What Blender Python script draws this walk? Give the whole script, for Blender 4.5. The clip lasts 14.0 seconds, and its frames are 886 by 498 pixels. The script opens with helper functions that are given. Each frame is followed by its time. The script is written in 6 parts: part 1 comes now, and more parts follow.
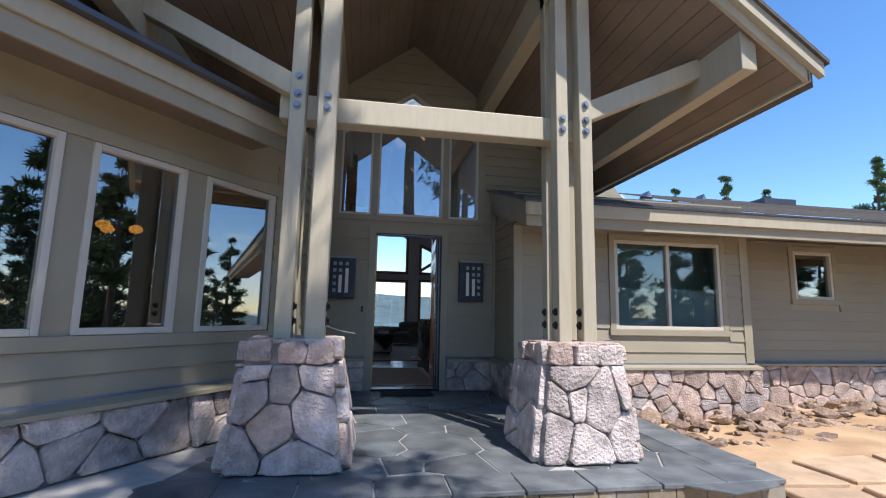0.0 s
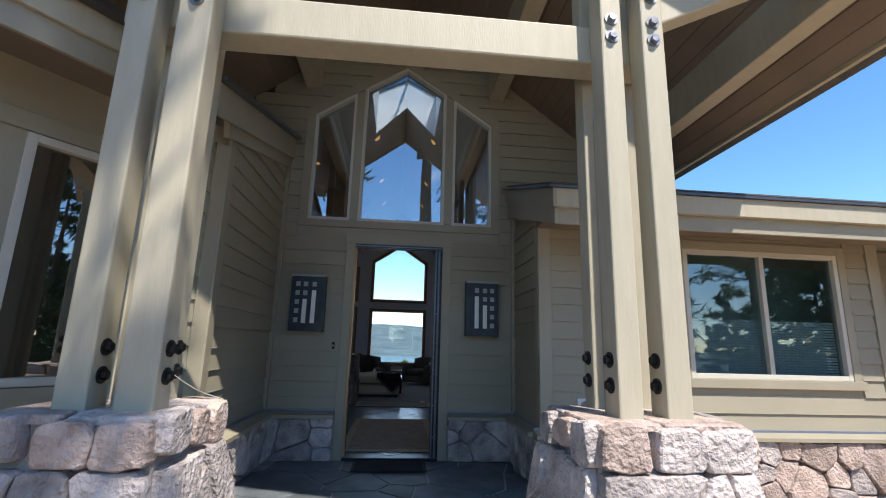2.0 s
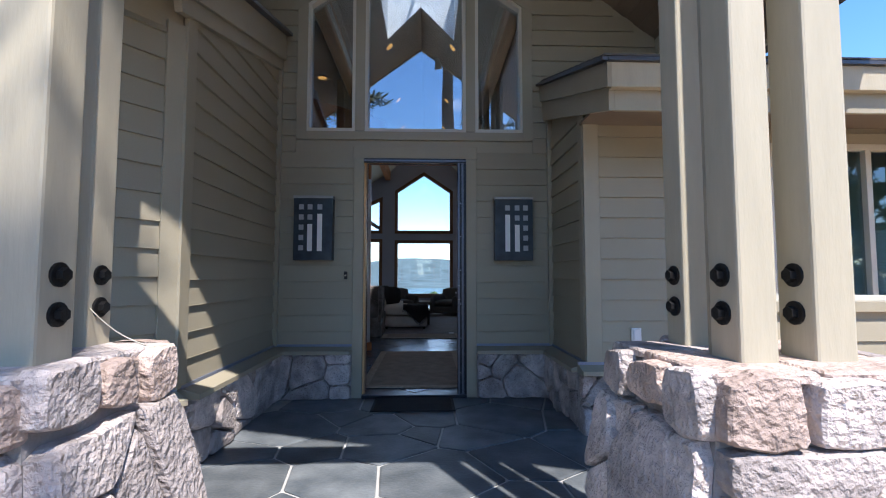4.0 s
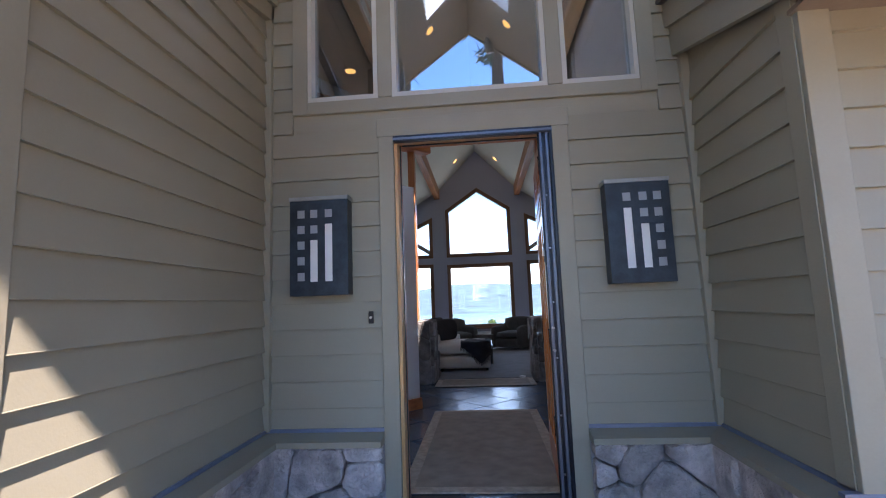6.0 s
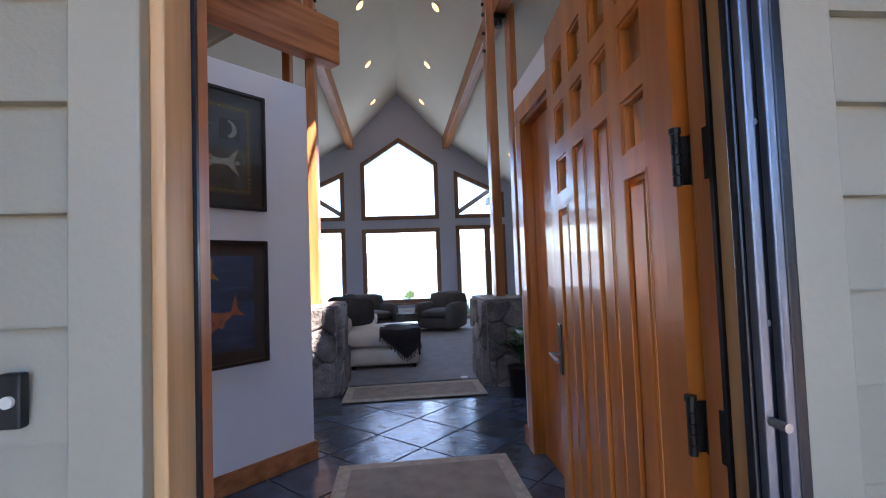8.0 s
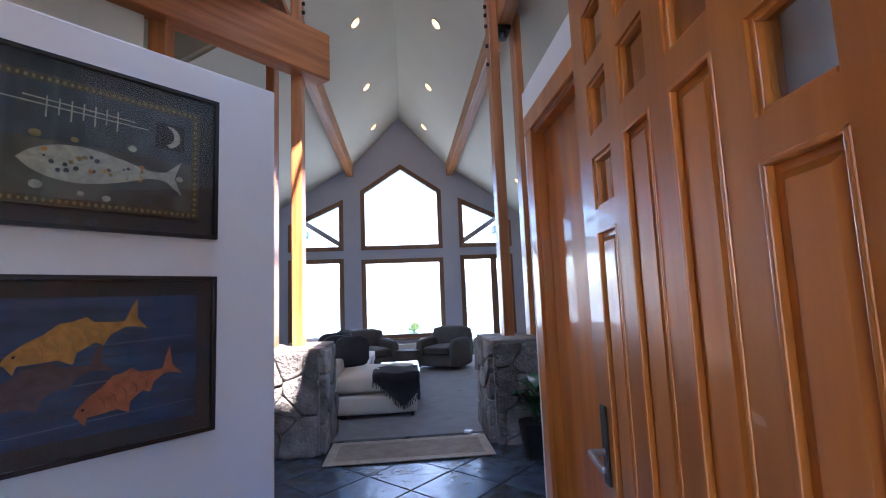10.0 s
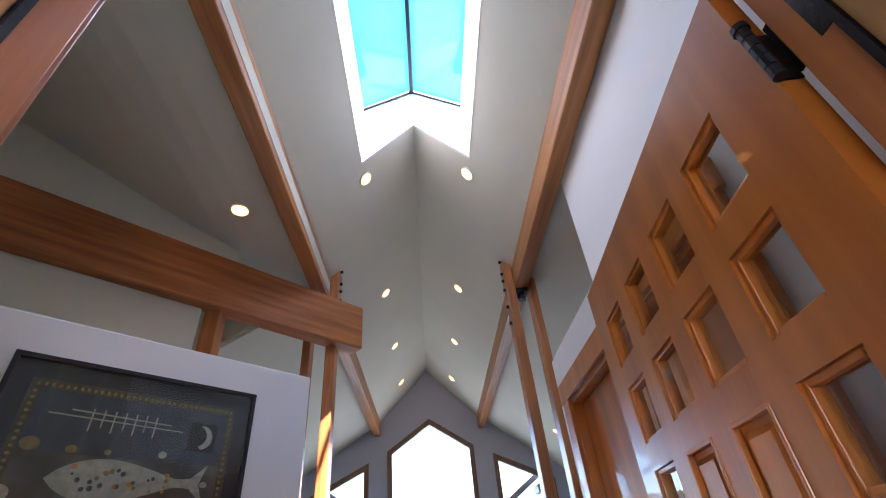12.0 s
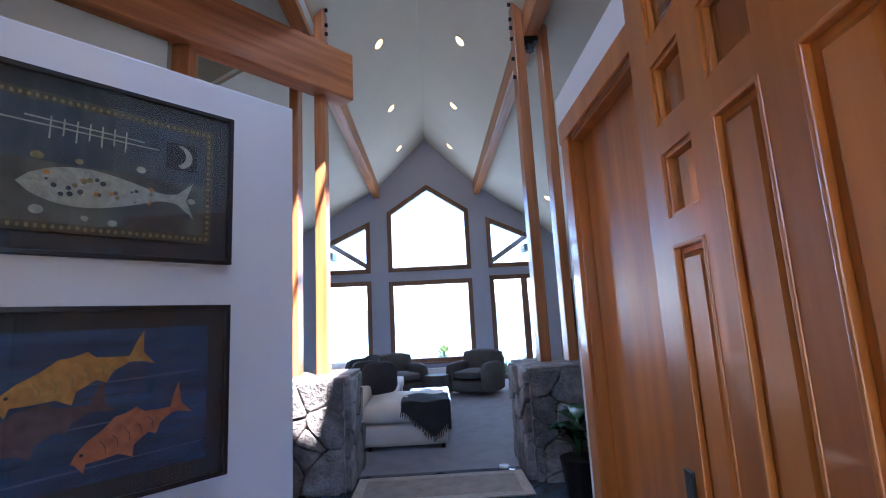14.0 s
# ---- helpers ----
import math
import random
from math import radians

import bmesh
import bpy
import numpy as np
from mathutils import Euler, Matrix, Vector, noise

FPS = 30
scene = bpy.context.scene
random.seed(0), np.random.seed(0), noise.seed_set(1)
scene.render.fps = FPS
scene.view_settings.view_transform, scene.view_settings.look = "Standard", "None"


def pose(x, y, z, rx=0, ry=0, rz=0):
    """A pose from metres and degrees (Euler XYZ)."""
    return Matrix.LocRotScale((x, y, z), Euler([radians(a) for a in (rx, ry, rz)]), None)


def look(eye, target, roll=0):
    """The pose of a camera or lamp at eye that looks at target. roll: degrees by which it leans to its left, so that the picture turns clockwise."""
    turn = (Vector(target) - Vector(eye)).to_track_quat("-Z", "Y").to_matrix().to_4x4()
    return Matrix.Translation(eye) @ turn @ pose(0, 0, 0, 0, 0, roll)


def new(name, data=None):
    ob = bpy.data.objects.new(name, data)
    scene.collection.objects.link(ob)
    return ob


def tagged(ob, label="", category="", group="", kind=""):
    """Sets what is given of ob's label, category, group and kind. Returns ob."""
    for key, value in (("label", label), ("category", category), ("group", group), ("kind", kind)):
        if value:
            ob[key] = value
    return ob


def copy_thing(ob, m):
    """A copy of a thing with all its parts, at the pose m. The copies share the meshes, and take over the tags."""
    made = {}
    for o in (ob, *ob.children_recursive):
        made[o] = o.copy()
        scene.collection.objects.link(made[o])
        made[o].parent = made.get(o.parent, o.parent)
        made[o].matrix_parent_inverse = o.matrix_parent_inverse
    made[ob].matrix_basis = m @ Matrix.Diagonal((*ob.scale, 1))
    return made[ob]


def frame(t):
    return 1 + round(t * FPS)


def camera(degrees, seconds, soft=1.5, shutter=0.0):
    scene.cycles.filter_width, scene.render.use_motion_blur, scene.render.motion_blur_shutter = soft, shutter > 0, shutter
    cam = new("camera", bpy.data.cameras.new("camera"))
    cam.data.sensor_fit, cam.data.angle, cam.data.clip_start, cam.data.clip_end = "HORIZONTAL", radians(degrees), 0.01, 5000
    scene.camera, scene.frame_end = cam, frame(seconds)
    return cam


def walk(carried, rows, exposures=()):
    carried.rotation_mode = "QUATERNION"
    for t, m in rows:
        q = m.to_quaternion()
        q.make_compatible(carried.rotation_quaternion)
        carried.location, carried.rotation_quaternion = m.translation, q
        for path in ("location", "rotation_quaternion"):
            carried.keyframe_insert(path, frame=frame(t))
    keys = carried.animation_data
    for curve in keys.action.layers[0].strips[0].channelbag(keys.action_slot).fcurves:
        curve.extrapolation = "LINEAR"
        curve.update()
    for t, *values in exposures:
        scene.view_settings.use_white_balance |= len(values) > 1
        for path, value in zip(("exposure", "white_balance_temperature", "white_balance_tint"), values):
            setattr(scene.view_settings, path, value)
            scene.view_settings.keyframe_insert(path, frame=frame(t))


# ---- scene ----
cam = camera(88.0, 14.0, soft=1.1)
PATH = [
    (0, (-0.664, -7.386, 1.2), (-0.34, -5.432, 1.479), 1.2),
    (0.5, (-0.45, -6.881, 1.22), (-0.132, -4.922, 1.469), 1.2),
    (1, (-0.25, -6.428, 1.256), (0.054, -4.467, 1.504), 1.1),
    (1.5, (-0.059, -6.013, 1.274), (0.202, -4.062, 1.63), 1.4),
    (2, (0.028, -5.577, 1.282), (0.207, -3.628, 1.693), 1.6),
    (2.5, (0.122, -5.218, 1.255), (0.284, -3.275, 1.699), 1.5),
    (3, (0.201, -4.949, 1.244), (0.324, -2.992, 1.64), 1.6),
    (3.5, (0.196, -4.862, 1.223), (0.293, -2.87, 1.377), 0.8),
    (3.7, (0.165, -4.856, 1.225), (0.254, -2.861, 1.341), 0.6),
    (5.8, (0.056, -3.267, 1.29), (-0.091, -1.287, 1.53), -3.2),
    (6, (0.021, -3.034, 1.316), (-0.138, -1.055, 1.553), -2.2),
    (6.5, (-0.111, -2.408, 1.361), (-0.207, -0.424, 1.593), -2.5),
    (7, (-0.155, -1.766, 1.392), (-0.132, 0.224, 1.594), -2.1),
    (7.5, (-0.174, -1.189, 1.404), (-0.032, 0.797, 1.584), -1.9),
    (8, (-0.153, -0.766, 1.413), (0.051, 1.222, 1.5), -2.1),
    (8.2, (-0.141, -0.6, 1.426), (0.089, 1.386, 1.499), -2.0),
    (10.3, (-0.004, -0.122, 1.499), (0.145, 1.85, 1.799), -2.4),
    (10.5, (-0.002, -0.134, 1.52), (0.098, 1.818, 1.944), -3.0),
    (11, (-0.006, -0.143, 1.581), (0.099, 1.735, 2.261), -4.0),
    (11.5, (-0.025, -0.171, 1.636), (0.078, 1.566, 2.621), -5.1),
    (12, (-0.046, -0.185, 1.673), (0.067, 1.431, 2.847), -5.7),
    (12.5, (-0.042, -0.207, 1.693), (0.072, 1.321, 2.978), -5.9),
    (13, (-0.036, -0.196, 1.684), (0.082, 1.347, 2.951), -5.8),
    (13.5, (-0.016, -0.083, 1.589), (0.065, 1.766, 2.346), -3.9),
    (14, (-0.007, 0.121, 1.51), (0.055, 2.095, 1.82), -3.0),
]
EXPOSURES = [(0.0, 0.53, 6500, 15), (2.2, 0.74, 6550, 11), (3.0, 0.86, 6450, 11), (3.7, 0.98, 6250, 14), (5.8, 1.8, 6500, 22), (6.5, 2.62, 6650, 23), (7.5, 2.82, 6550, 24), (8.2, 3.0, 6550, 25), (10.3, 3.25, 6250, 24), (12.5, 3.22, 6750, 22), (13.2, 3.32, 6600, 22), (14.0, 3.28, 5750, 22)]
walk(cam, [(t, look(eye, target, roll)) for t, eye, target, roll in PATH], EXPOSURES)

# ---- light ----
SUN_EL, SUN_AZ = radians(58), radians(27)      # azimuth turned from the front (-y) towards +x
TO_SUN = Vector((math.sin(SUN_AZ) * math.cos(SUN_EL), -math.cos(SUN_AZ) * math.cos(SUN_EL), math.sin(SUN_EL)))
world = bpy.data.worlds.new("world")
scene.world = world
world.use_nodes = True
wn, wl = world.node_tree.nodes, world.node_tree.links
sky = wn.new("ShaderNodeTexSky")
sky.sky_type, sky.sun_disc = "NISHITA", False
sky.sun_elevation, sky.sun_rotation = SUN_EL, math.pi - SUN_AZ
sky.altitude, sky.air_density, sky.dust_density = 1500, 1.0, 0.3
geo = wn.new("ShaderNodeTexCoord")
cloud = wn.new("ShaderNodeTexNoise")
cloud.inputs["Scale"].default_value, cloud.inputs["Detail"].default_value, cloud.inputs["Roughness"].default_value = 2.6, 8, 0.55
cmap = wn.new("ShaderNodeMapping")
cmap.inputs["Scale"].default_value = (1, 1, 2.4)
cmap.inputs["Location"].default_value = (0.35, 0.1, 0.2)
ramp = wn.new("ShaderNodeValToRGB")
ramp.color_ramp.elements[0].position, ramp.color_ramp.elements[1].position = 0.63, 0.78
mix = wn.new("ShaderNodeMix")
mix.data_type = "RGBA"
mix.inputs[7].default_value = (9.0, 9.3, 9.8, 1)
wl.new(geo.outputs["Generated"], cmap.inputs["Vector"])
wl.new(cmap.outputs["Vector"], cloud.inputs["Vector"])
wl.new(cloud.outputs["Fac"], ramp.inputs["Fac"])
wl.new(ramp.outputs["Color"], mix.inputs["Factor"])
rich = wn.new("ShaderNodeHueSaturation")
rich.inputs["Saturation"].default_value, rich.inputs["Value"].default_value = 1.25, 1.3
wl.new(sky.outputs["Color"], rich.inputs["Color"])
wl.new(rich.outputs["Color"], mix.inputs[6])
wl.new(mix.outputs[2], wn["Background"].inputs["Color"])
wn["Background"].inputs["Strength"].default_value = 0.15
sun = new("sun", bpy.data.lights.new("sun", "SUN"))
sun.data.energy, sun.data.angle, sun.data.color = 4.7, radians(0.6), (1.0, 0.94, 0.86)
sun.matrix_world = look(tuple(TO_SUN * 30), (0, 0, 0))


# ---- materials ----
def material(name, color, rough=0.6, metal=0.0, vary=0.12, scale=6.0, fine=60.0, bump=0.15, rand=0.0, stretch=(1, 1, 1), second=None, coat=0.0, island=False, coord="Object", spec=0.5):
    """A painted, stony or wooden surface: two scales of tone, a bump, and a shift from piece to piece."""
    m = bpy.data.materials.new(name)
    m.use_nodes = True
    n, l = m.node_tree.nodes, m.node_tree.links
    p = n["Principled BSDF"]
    p.inputs["Roughness"].default_value, p.inputs["Metallic"].default_value = rough, metal
    p.inputs["Coat Weight"].default_value = coat
    p.inputs["Specular IOR Level"].default_value = spec
    tc = n.new("ShaderNodeTexCoord")
    mp = n.new("ShaderNodeMapping")
    mp.inputs["Scale"].default_value = stretch
    l.new(tc.outputs[coord], mp.inputs["Vector"])
    big, small = n.new("ShaderNodeTexNoise"), n.new("ShaderNodeTexNoise")
    big.inputs["Scale"].default_value, big.inputs["Detail"].default_value = scale, 5
    small.inputs["Scale"].default_value, small.inputs["Detail"].default_value = fine, 4
    l.new(mp.outputs["Vector"], big.inputs["Vector"])
    l.new(mp.outputs["Vector"], small.inputs["Vector"])
    a = n.new("ShaderNodeMix")
    a.data_type = "RGBA"
    dark = [c * (1 - vary) for c in color]
    lite = [min(1, c * (1 + vary)) for c in (second or color)]
    a.inputs[6].default_value, a.inputs[7].default_value = (*dark, 1), (*lite, 1)
    rr = n.new("ShaderNodeMapRange")
    rr.inputs["From Min"].default_value, rr.inputs["From Max"].default_value = 0.3, 0.7
    l.new(big.outputs["Fac"], rr.inputs["Value"])
    l.new(rr.outputs["Result"], a.inputs["Factor"])
    hsv = n.new("ShaderNodeHueSaturation")
    l.new(a.outputs[2], hsv.inputs["Color"])
    add = n.new("ShaderNodeMath")
    add.operation = "MULTIPLY_ADD"
    add.inputs[1].default_value, add.inputs[2].default_value = vary * 1.2, 1.0 - vary * 0.6
    l.new(small.outputs["Fac"], add.inputs[0])
    last = add.outputs[0]
    if rand:
        oi = n.new("ShaderNodeNewGeometry" if island else "ShaderNodeObjectInfo")
        r2 = n.new("ShaderNodeMath")
        r2.operation = "MULTIPLY_ADD"
        r2.inputs[1].default_value, r2.inputs[2].default_value = rand * 2, 1.0 - rand
        l.new(oi.outputs["Random Per Island" if island else "Random"], r2.inputs[0])
        mu = n.new("ShaderNodeMath")
        mu.operation = "MULTIPLY"
        l.new(last, mu.inputs[0])
        l.new(r2.outputs[0], mu.inputs[1])
        last = mu.outputs[0]
    l.new(last, hsv.inputs["Value"])
    l.new(hsv.outputs["Color"], p.inputs["Base Color"])
    b = n.new("ShaderNodeBump")
    b.inputs["Strength"].default_value, b.inputs["Distance"].default_value = bump, 0.03 if bump >= 1.0 else 0.01
    l.new(small.outputs["Fac"], b.inputs["Height"])
    l.new(b.outputs["Normal"], p.inputs["Normal"])
    return m


def wood(name, color, second, rough=0.4, axis=2, ring=16.0, coat=0.0, vary=0.15):
    """Grain drawn out along one axis."""
    st = [ring, ring, ring]
    st[axis] = 0.9
    return material(name, color, rough, 0, vary, 1.0, 5.0, 0.06, 0.12, tuple(st), second, coat)


def clear_glass(name, tint=(0.95, 0.98, 0.97), gloss=1.0):
    """A thin pane: mirror-like gloss at the surface over a clear body."""
    m = bpy.data.materials.new(name)
    m.use_nodes = True
    n, l = m.node_tree.nodes, m.node_tree.links
    n.remove(n["Principled BSDF"])
    tr, gl, mx, lw = n.new("ShaderNodeBsdfTransparent"), n.new("ShaderNodeBsdfGlossy"), n.new("ShaderNodeMixShader"), n.new("ShaderNodeLayerWeight")
    tr.inputs["Color"].default_value = (*tint, 1)
    gl.inputs["Roughness"].default_value = 0.0
    rise, base = n.new("ShaderNodeMath"), n.new("ShaderNodeMath")
    rise.operation, base.operation = "POWER", "MULTIPLY_ADD"
    lw.inputs["Blend"].default_value = 0.5
    rise.inputs[1].default_value = 5.0
    base.inputs[1].default_value, base.inputs[2].default_value = 0.8, 0.035 * gloss
    l.new(lw.outputs["Facing"], rise.inputs[0])
    l.new(rise.outputs[0], base.inputs[0])
    l.new(base.outputs[0], mx.inputs[0])
    l.new(tr.outputs[0], mx.inputs[1])
    l.new(gl.outputs[0], mx.inputs[2])
    l.new(mx.outputs[0], n["Material Output"].inputs["Surface"])
    return m


def glow(name, color, strength):
    m = bpy.data.materials.new(name)
    m.use_nodes = True
    p = m.node_tree.nodes["Principled BSDF"]
    p.inputs["Base Color"].default_value = (*color, 1)
    p.inputs["Emission Color"].default_value = (*color, 1)
    p.inputs["Emission Strength"].default_value = strength
    return m


SIDING = material("siding_paint", (0.30, 0.272, 0.20), 0.55, vary=0.05, scale=1.5, fine=90, bump=0.08, rand=0.03)
TRIM = material("trim_paint", (0.31, 0.282, 0.208), 0.5, vary=0.06, scale=2, fine=70, bump=0.1, rand=0.02)
TIMBER = material("painted_timber", (0.41, 0.375, 0.28), 0.55, vary=0.055, scale=3, fine=18, bump=0.12, rand=0.03, stretch=(6, 6, 1))
SOFFIT = material("soffit_boards", (0.20, 0.16, 0.125), 0.6, vary=0.12, scale=2.0, fine=40, bump=0.12, rand=0.06, island=True)
WINTRIM = material("window_vinyl", (0.54, 0.52, 0.45), 0.4, vary=0.03, bump=0.03)
STONE = material("field_stone", (0.395, 0.35, 0.33), 0.85, vary=0.30, scale=7, fine=38, bump=1.0, rand=0.28, second=(0.49, 0.43, 0.405))
STONE_W = material("warm_field_stone", (0.45, 0.345, 0.29), 0.85, vary=0.32, scale=7, fine=38, bump=1.0, rand=0.22, second=(0.48, 0.38, 0.33))
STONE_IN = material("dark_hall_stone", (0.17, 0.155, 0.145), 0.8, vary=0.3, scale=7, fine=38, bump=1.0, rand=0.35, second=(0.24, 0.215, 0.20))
MORTAR = material("mortar", (0.31, 0.285, 0.27), 0.95, vary=0.2, scale=9, fine=90, bump=0.6)
GROUT = material("pale_grout", (0.40, 0.40, 0.385), 0.9, vary=0.12, scale=9, fine=90, bump=0.3)
SLATE = material("porch_slate", (0.088, 0.106, 0.12), 0.5, vary=0.25, scale=4, fine=45, bump=0.35, rand=0.25, second=(0.125, 0.14, 0.148))
TILE = material("entry_tile", (0.05, 0.072, 0.10), 0.24, vary=0.3, scale=6, fine=14, bump=0.45, rand=0.25)
SHINGLE = material("roof_shingle", (0.10, 0.095, 0.09), 0.9, vary=0.25, scale=12, fine=120, bump=0.6, rand=0.2, island=True)
GUTTER = material("dark_metal_edge", (0.10, 0.10, 0.11), 0.35, 0.6, vary=0.08)
BLACK = material("black_iron", (0.012, 0.012, 0.013), 0.45, 0.3, vary=0.2, bump=0.2)
STEEL = material("zinc_bolt", (0.30, 0.30, 0.31), 0.35, 0.9, vary=0.25)
FRAMEBLK = material("black_screen_frame", (0.012, 0.014, 0.02), 0.3, 0.2, vary=0.1)
FIR_Z = wood("fir_upright", (0.40, 0.135, 0.042), (0.52, 0.20, 0.07), 0.35, 2)
FIR_Y = wood("fir_lengthwise", (0.41, 0.155, 0.05), (0.54, 0.235, 0.085), 0.4, 1)
FIR_X = wood("fir_crosswise", (0.36, 0.115, 0.035), (0.50, 0.185, 0.06), 0.55, 0)
DOORWOOD = wood("varnished_door_wood", (0.50, 0.135, 0.018), (0.60, 0.195, 0.032), 0.30, 2, 10.0, 0.25, 0.12)
DRYWALL = material("warm_white_drywall", (0.67, 0.665, 0.57), 0.85, vary=0.025, scale=1.5, fine=160, bump=0.08)
# The bluish veil of lens flare over the far wall, put into its colour.
GABLE = material("blue_grey_wall_paint", (0.58, 0.60, 0.71), 0.8, vary=0.03, scale=1.5, fine=160, bump=0.08)
WHITEWALL = material("white_wall_paint", (0.78, 0.78, 0.77), 0.7, vary=0.02, scale=1.5, fine=160, bump=0.06)
CARPET = material("grey_carpet", (0.22, 0.215, 0.22), 0.95, vary=0.12, scale=5, fine=220, bump=0.6)
GLASS = clear_glass("window_glass")
GLASS_MID = clear_glass("blind_window_glass", (0.62, 0.72, 0.74), 3.2)
DOORGLASS = clear_glass("bevelled_door_glass", (0.95, 0.97, 0.95), 1.3)
GLASS_BLUE = clear_glass("transom_glass", (0.74, 0.80, 0.84), 8.0)
GLASS_DARK = clear_glass("coated_window_glass", (0.42, 0.46, 0.46), 8.5)


# ---- building helpers ----
def obj(name, bm, mat=None, parent=None, smooth=False):
    me = bpy.data.meshes.new(name)
    bmesh.ops.recalc_face_normals(bm, faces=bm.faces)
    bm.to_mesh(me)
    bm.free()
    if smooth:
        me.polygons.foreach_set("use_smooth", [True] * len(me.polygons))
    if mat:
        me.materials.append(mat)
    ob = new(name, me)
    if parent:
        ob.parent = parent
    return ob


def part(name, bm, mat, parent, label="", smooth=False):
    ob = obj(name, bm, mat, parent, smooth)
    return tagged(ob, label) if label else ob


def thing(name, label, category, at=(0, 0, 0), group="", kind="", rz=0):
    ob = new(name)
    ob.empty_display_size = 0.1
    ob.matrix_world = pose(*at, 0, 0, rz)
    return tagged(ob, label, category, group, kind)


def box(x0, x1, y0, y1, z0, z1, bevel=0.0, bm=None, m=None):
    bm = bm or bmesh.new()
    vs = [bm.verts.new((x, y, z)) for z in (z0, z1) for y in (y0, y1) for x in (x0, x1)]
    fs = [bm.faces.new([vs[i] for i in q]) for q in ((0, 2, 3, 1), (4, 5, 7, 6), (0, 1, 5, 4), (2, 6, 7, 3), (0, 4, 6, 2), (1, 3, 7, 5))]
    if bevel:
        edges = list({e for f in fs for e in f.edges})
        made = bmesh.ops.bevel(bm, geom=edges, offset=bevel, segments=2, affect="EDGES", profile=0.5)
        vs = list({v for f in made["faces"] for v in f.verts} | {v for v in vs if v.is_valid})
    if m is not None:
        bmesh.ops.transform(bm, matrix=m, verts=vs)
    return bm


def prism(points, axis, a, b, bm=None):
    """A flat polygon drawn out along an axis from a to b. points are the two other coordinates in order."""
    bm = bm or bmesh.new()

    def at(p, d):
        q = list(p)
        q.insert(axis, d)
        return q
    lo = [bm.verts.new(at(p, a)) for p in points]
    hi = [bm.verts.new(at(p, b)) for p in points]
    bm.faces.new(lo)
    bm.faces.new(hi[::-1])
    for i in range(len(points)):
        j = (i + 1) % len(points)
        bm.faces.new((lo[i], hi[i], hi[j], lo[j]))
    return bm


def beam(p, q, w, h, bevel=0.012, bm=None, roll_up=(0, 0, 1)):
    """A squared timber from p to q, w across and h deep."""
    p, q = Vector(p), Vector(q)
    d = (q - p)
    y = d.normalized()
    x = y.cross(Vector(roll_up)).normalized()
    z = x.cross(y)
    m = Matrix((x, y, z)).transposed().to_4x4()
    m.translation = p
    return box(-w / 2, w / 2, 0, d.length, -h / 2, h / 2, bevel, bm, m)


def tube(p, q, r, n=12, bm=None, r2=None):
    bm = bm or bmesh.new()
    p, q = Vector(p), Vector(q)
    d = q - p
    m = d.to_track_quat("Z", "Y").to_matrix().to_4x4()
    m.translation = (p + q) / 2
    bmesh.ops.create_cone(bm, cap_ends=True, segments=n, radius1=r, radius2=r if r2 is None else r2, depth=d.length, matrix=m)
    return bm


def cells(w, h, size, seed, squash=1.0):
    """An irregular jigsaw of convex pieces that fills a w x h rectangle."""
    rng = random.Random(seed)
    pts = []
    target = max(3, int(w * h / (size * size) * 1.15))
    tries = 0
    while len(pts) < target and tries < target * 60:
        tries += 1
        r = size * rng.choice((0.4, 0.6, 0.85, 1.1, 1.25))
        p = (rng.uniform(0, w), rng.uniform(0, h), r)
        if all(math.hypot(p[0] - o[0], (p[1] - o[1]) * squash) > 0.5 * (r + o[2]) for o in pts):
            pts.append(p)
    out = []
    for i, a in enumerate(pts):
        poly = [(0, 0), (w, 0), (w, h), (0, h)]
        for j, b in enumerate(pts):
            if i == j:
                continue
            nx, ny = b[0] - a[0], (b[1] - a[1])
            dd = nx * nx + ny * ny
            if dd > (size * 5) ** 2:
                continue
            f = 0.5 + (a[2] ** 2 - b[2] ** 2) / (2 * dd) * 0.35
            c = (a[0] + nx * f) * nx + (a[1] + ny * f) * ny
            res = []
            for k in range(len(poly)):
                p, q = poly[k], poly[(k + 1) % len(poly)]
                dp, dq = p[0] * nx + p[1] * ny - c, q[0] * nx + q[1] * ny - c
                if dp <= 0:
                    res.append(p)
                if dp * dq < 0:
                    t = dp / (dp - dq)
                    res.append((p[0] + (q[0] - p[0]) * t, p[1] + (q[1] - p[1]) * t))
            poly = res
            if len(poly) < 3:
                break
        if len(poly) >= 3:
            out.append(poly)
    return out


def inset(poly, d):
    """A convex polygon (anticlockwise) with every side drawn in by d."""
    out = [tuple(p) for p in poly]
    n = len(poly)
    for i in range(n):
        p, q = poly[i], poly[(i + 1) % n]
        ln = math.hypot(q[0] - p[0], q[1] - p[1])
        if ln < 1e-5:
            continue
        nx, ny = -(q[1] - p[1]) / ln, (q[0] - p[0]) / ln
        c = p[0] * nx + p[1] * ny + d
        res = []
        for k in range(len(out)):
            a, b = out[k], out[(k + 1) % len(out)]
            da, db = a[0] * nx + a[1] * ny - c, b[0] * nx + b[1] * ny - c
            if da >= 0:
                res.append(a)
            if da * db < 0:
                t = da / (da - db)
                res.append((a[0] + (b[0] - a[0]) * t, a[1] + (b[1] - a[1]) * t))
        out = res
        if len(out) < 3:
            return None
    keep = [p for k, p in enumerate(out) if math.hypot(p[0] - out[k - 1][0], p[1] - out[k - 1][1]) > 0.012]
    return keep if len(keep) >= 3 else None


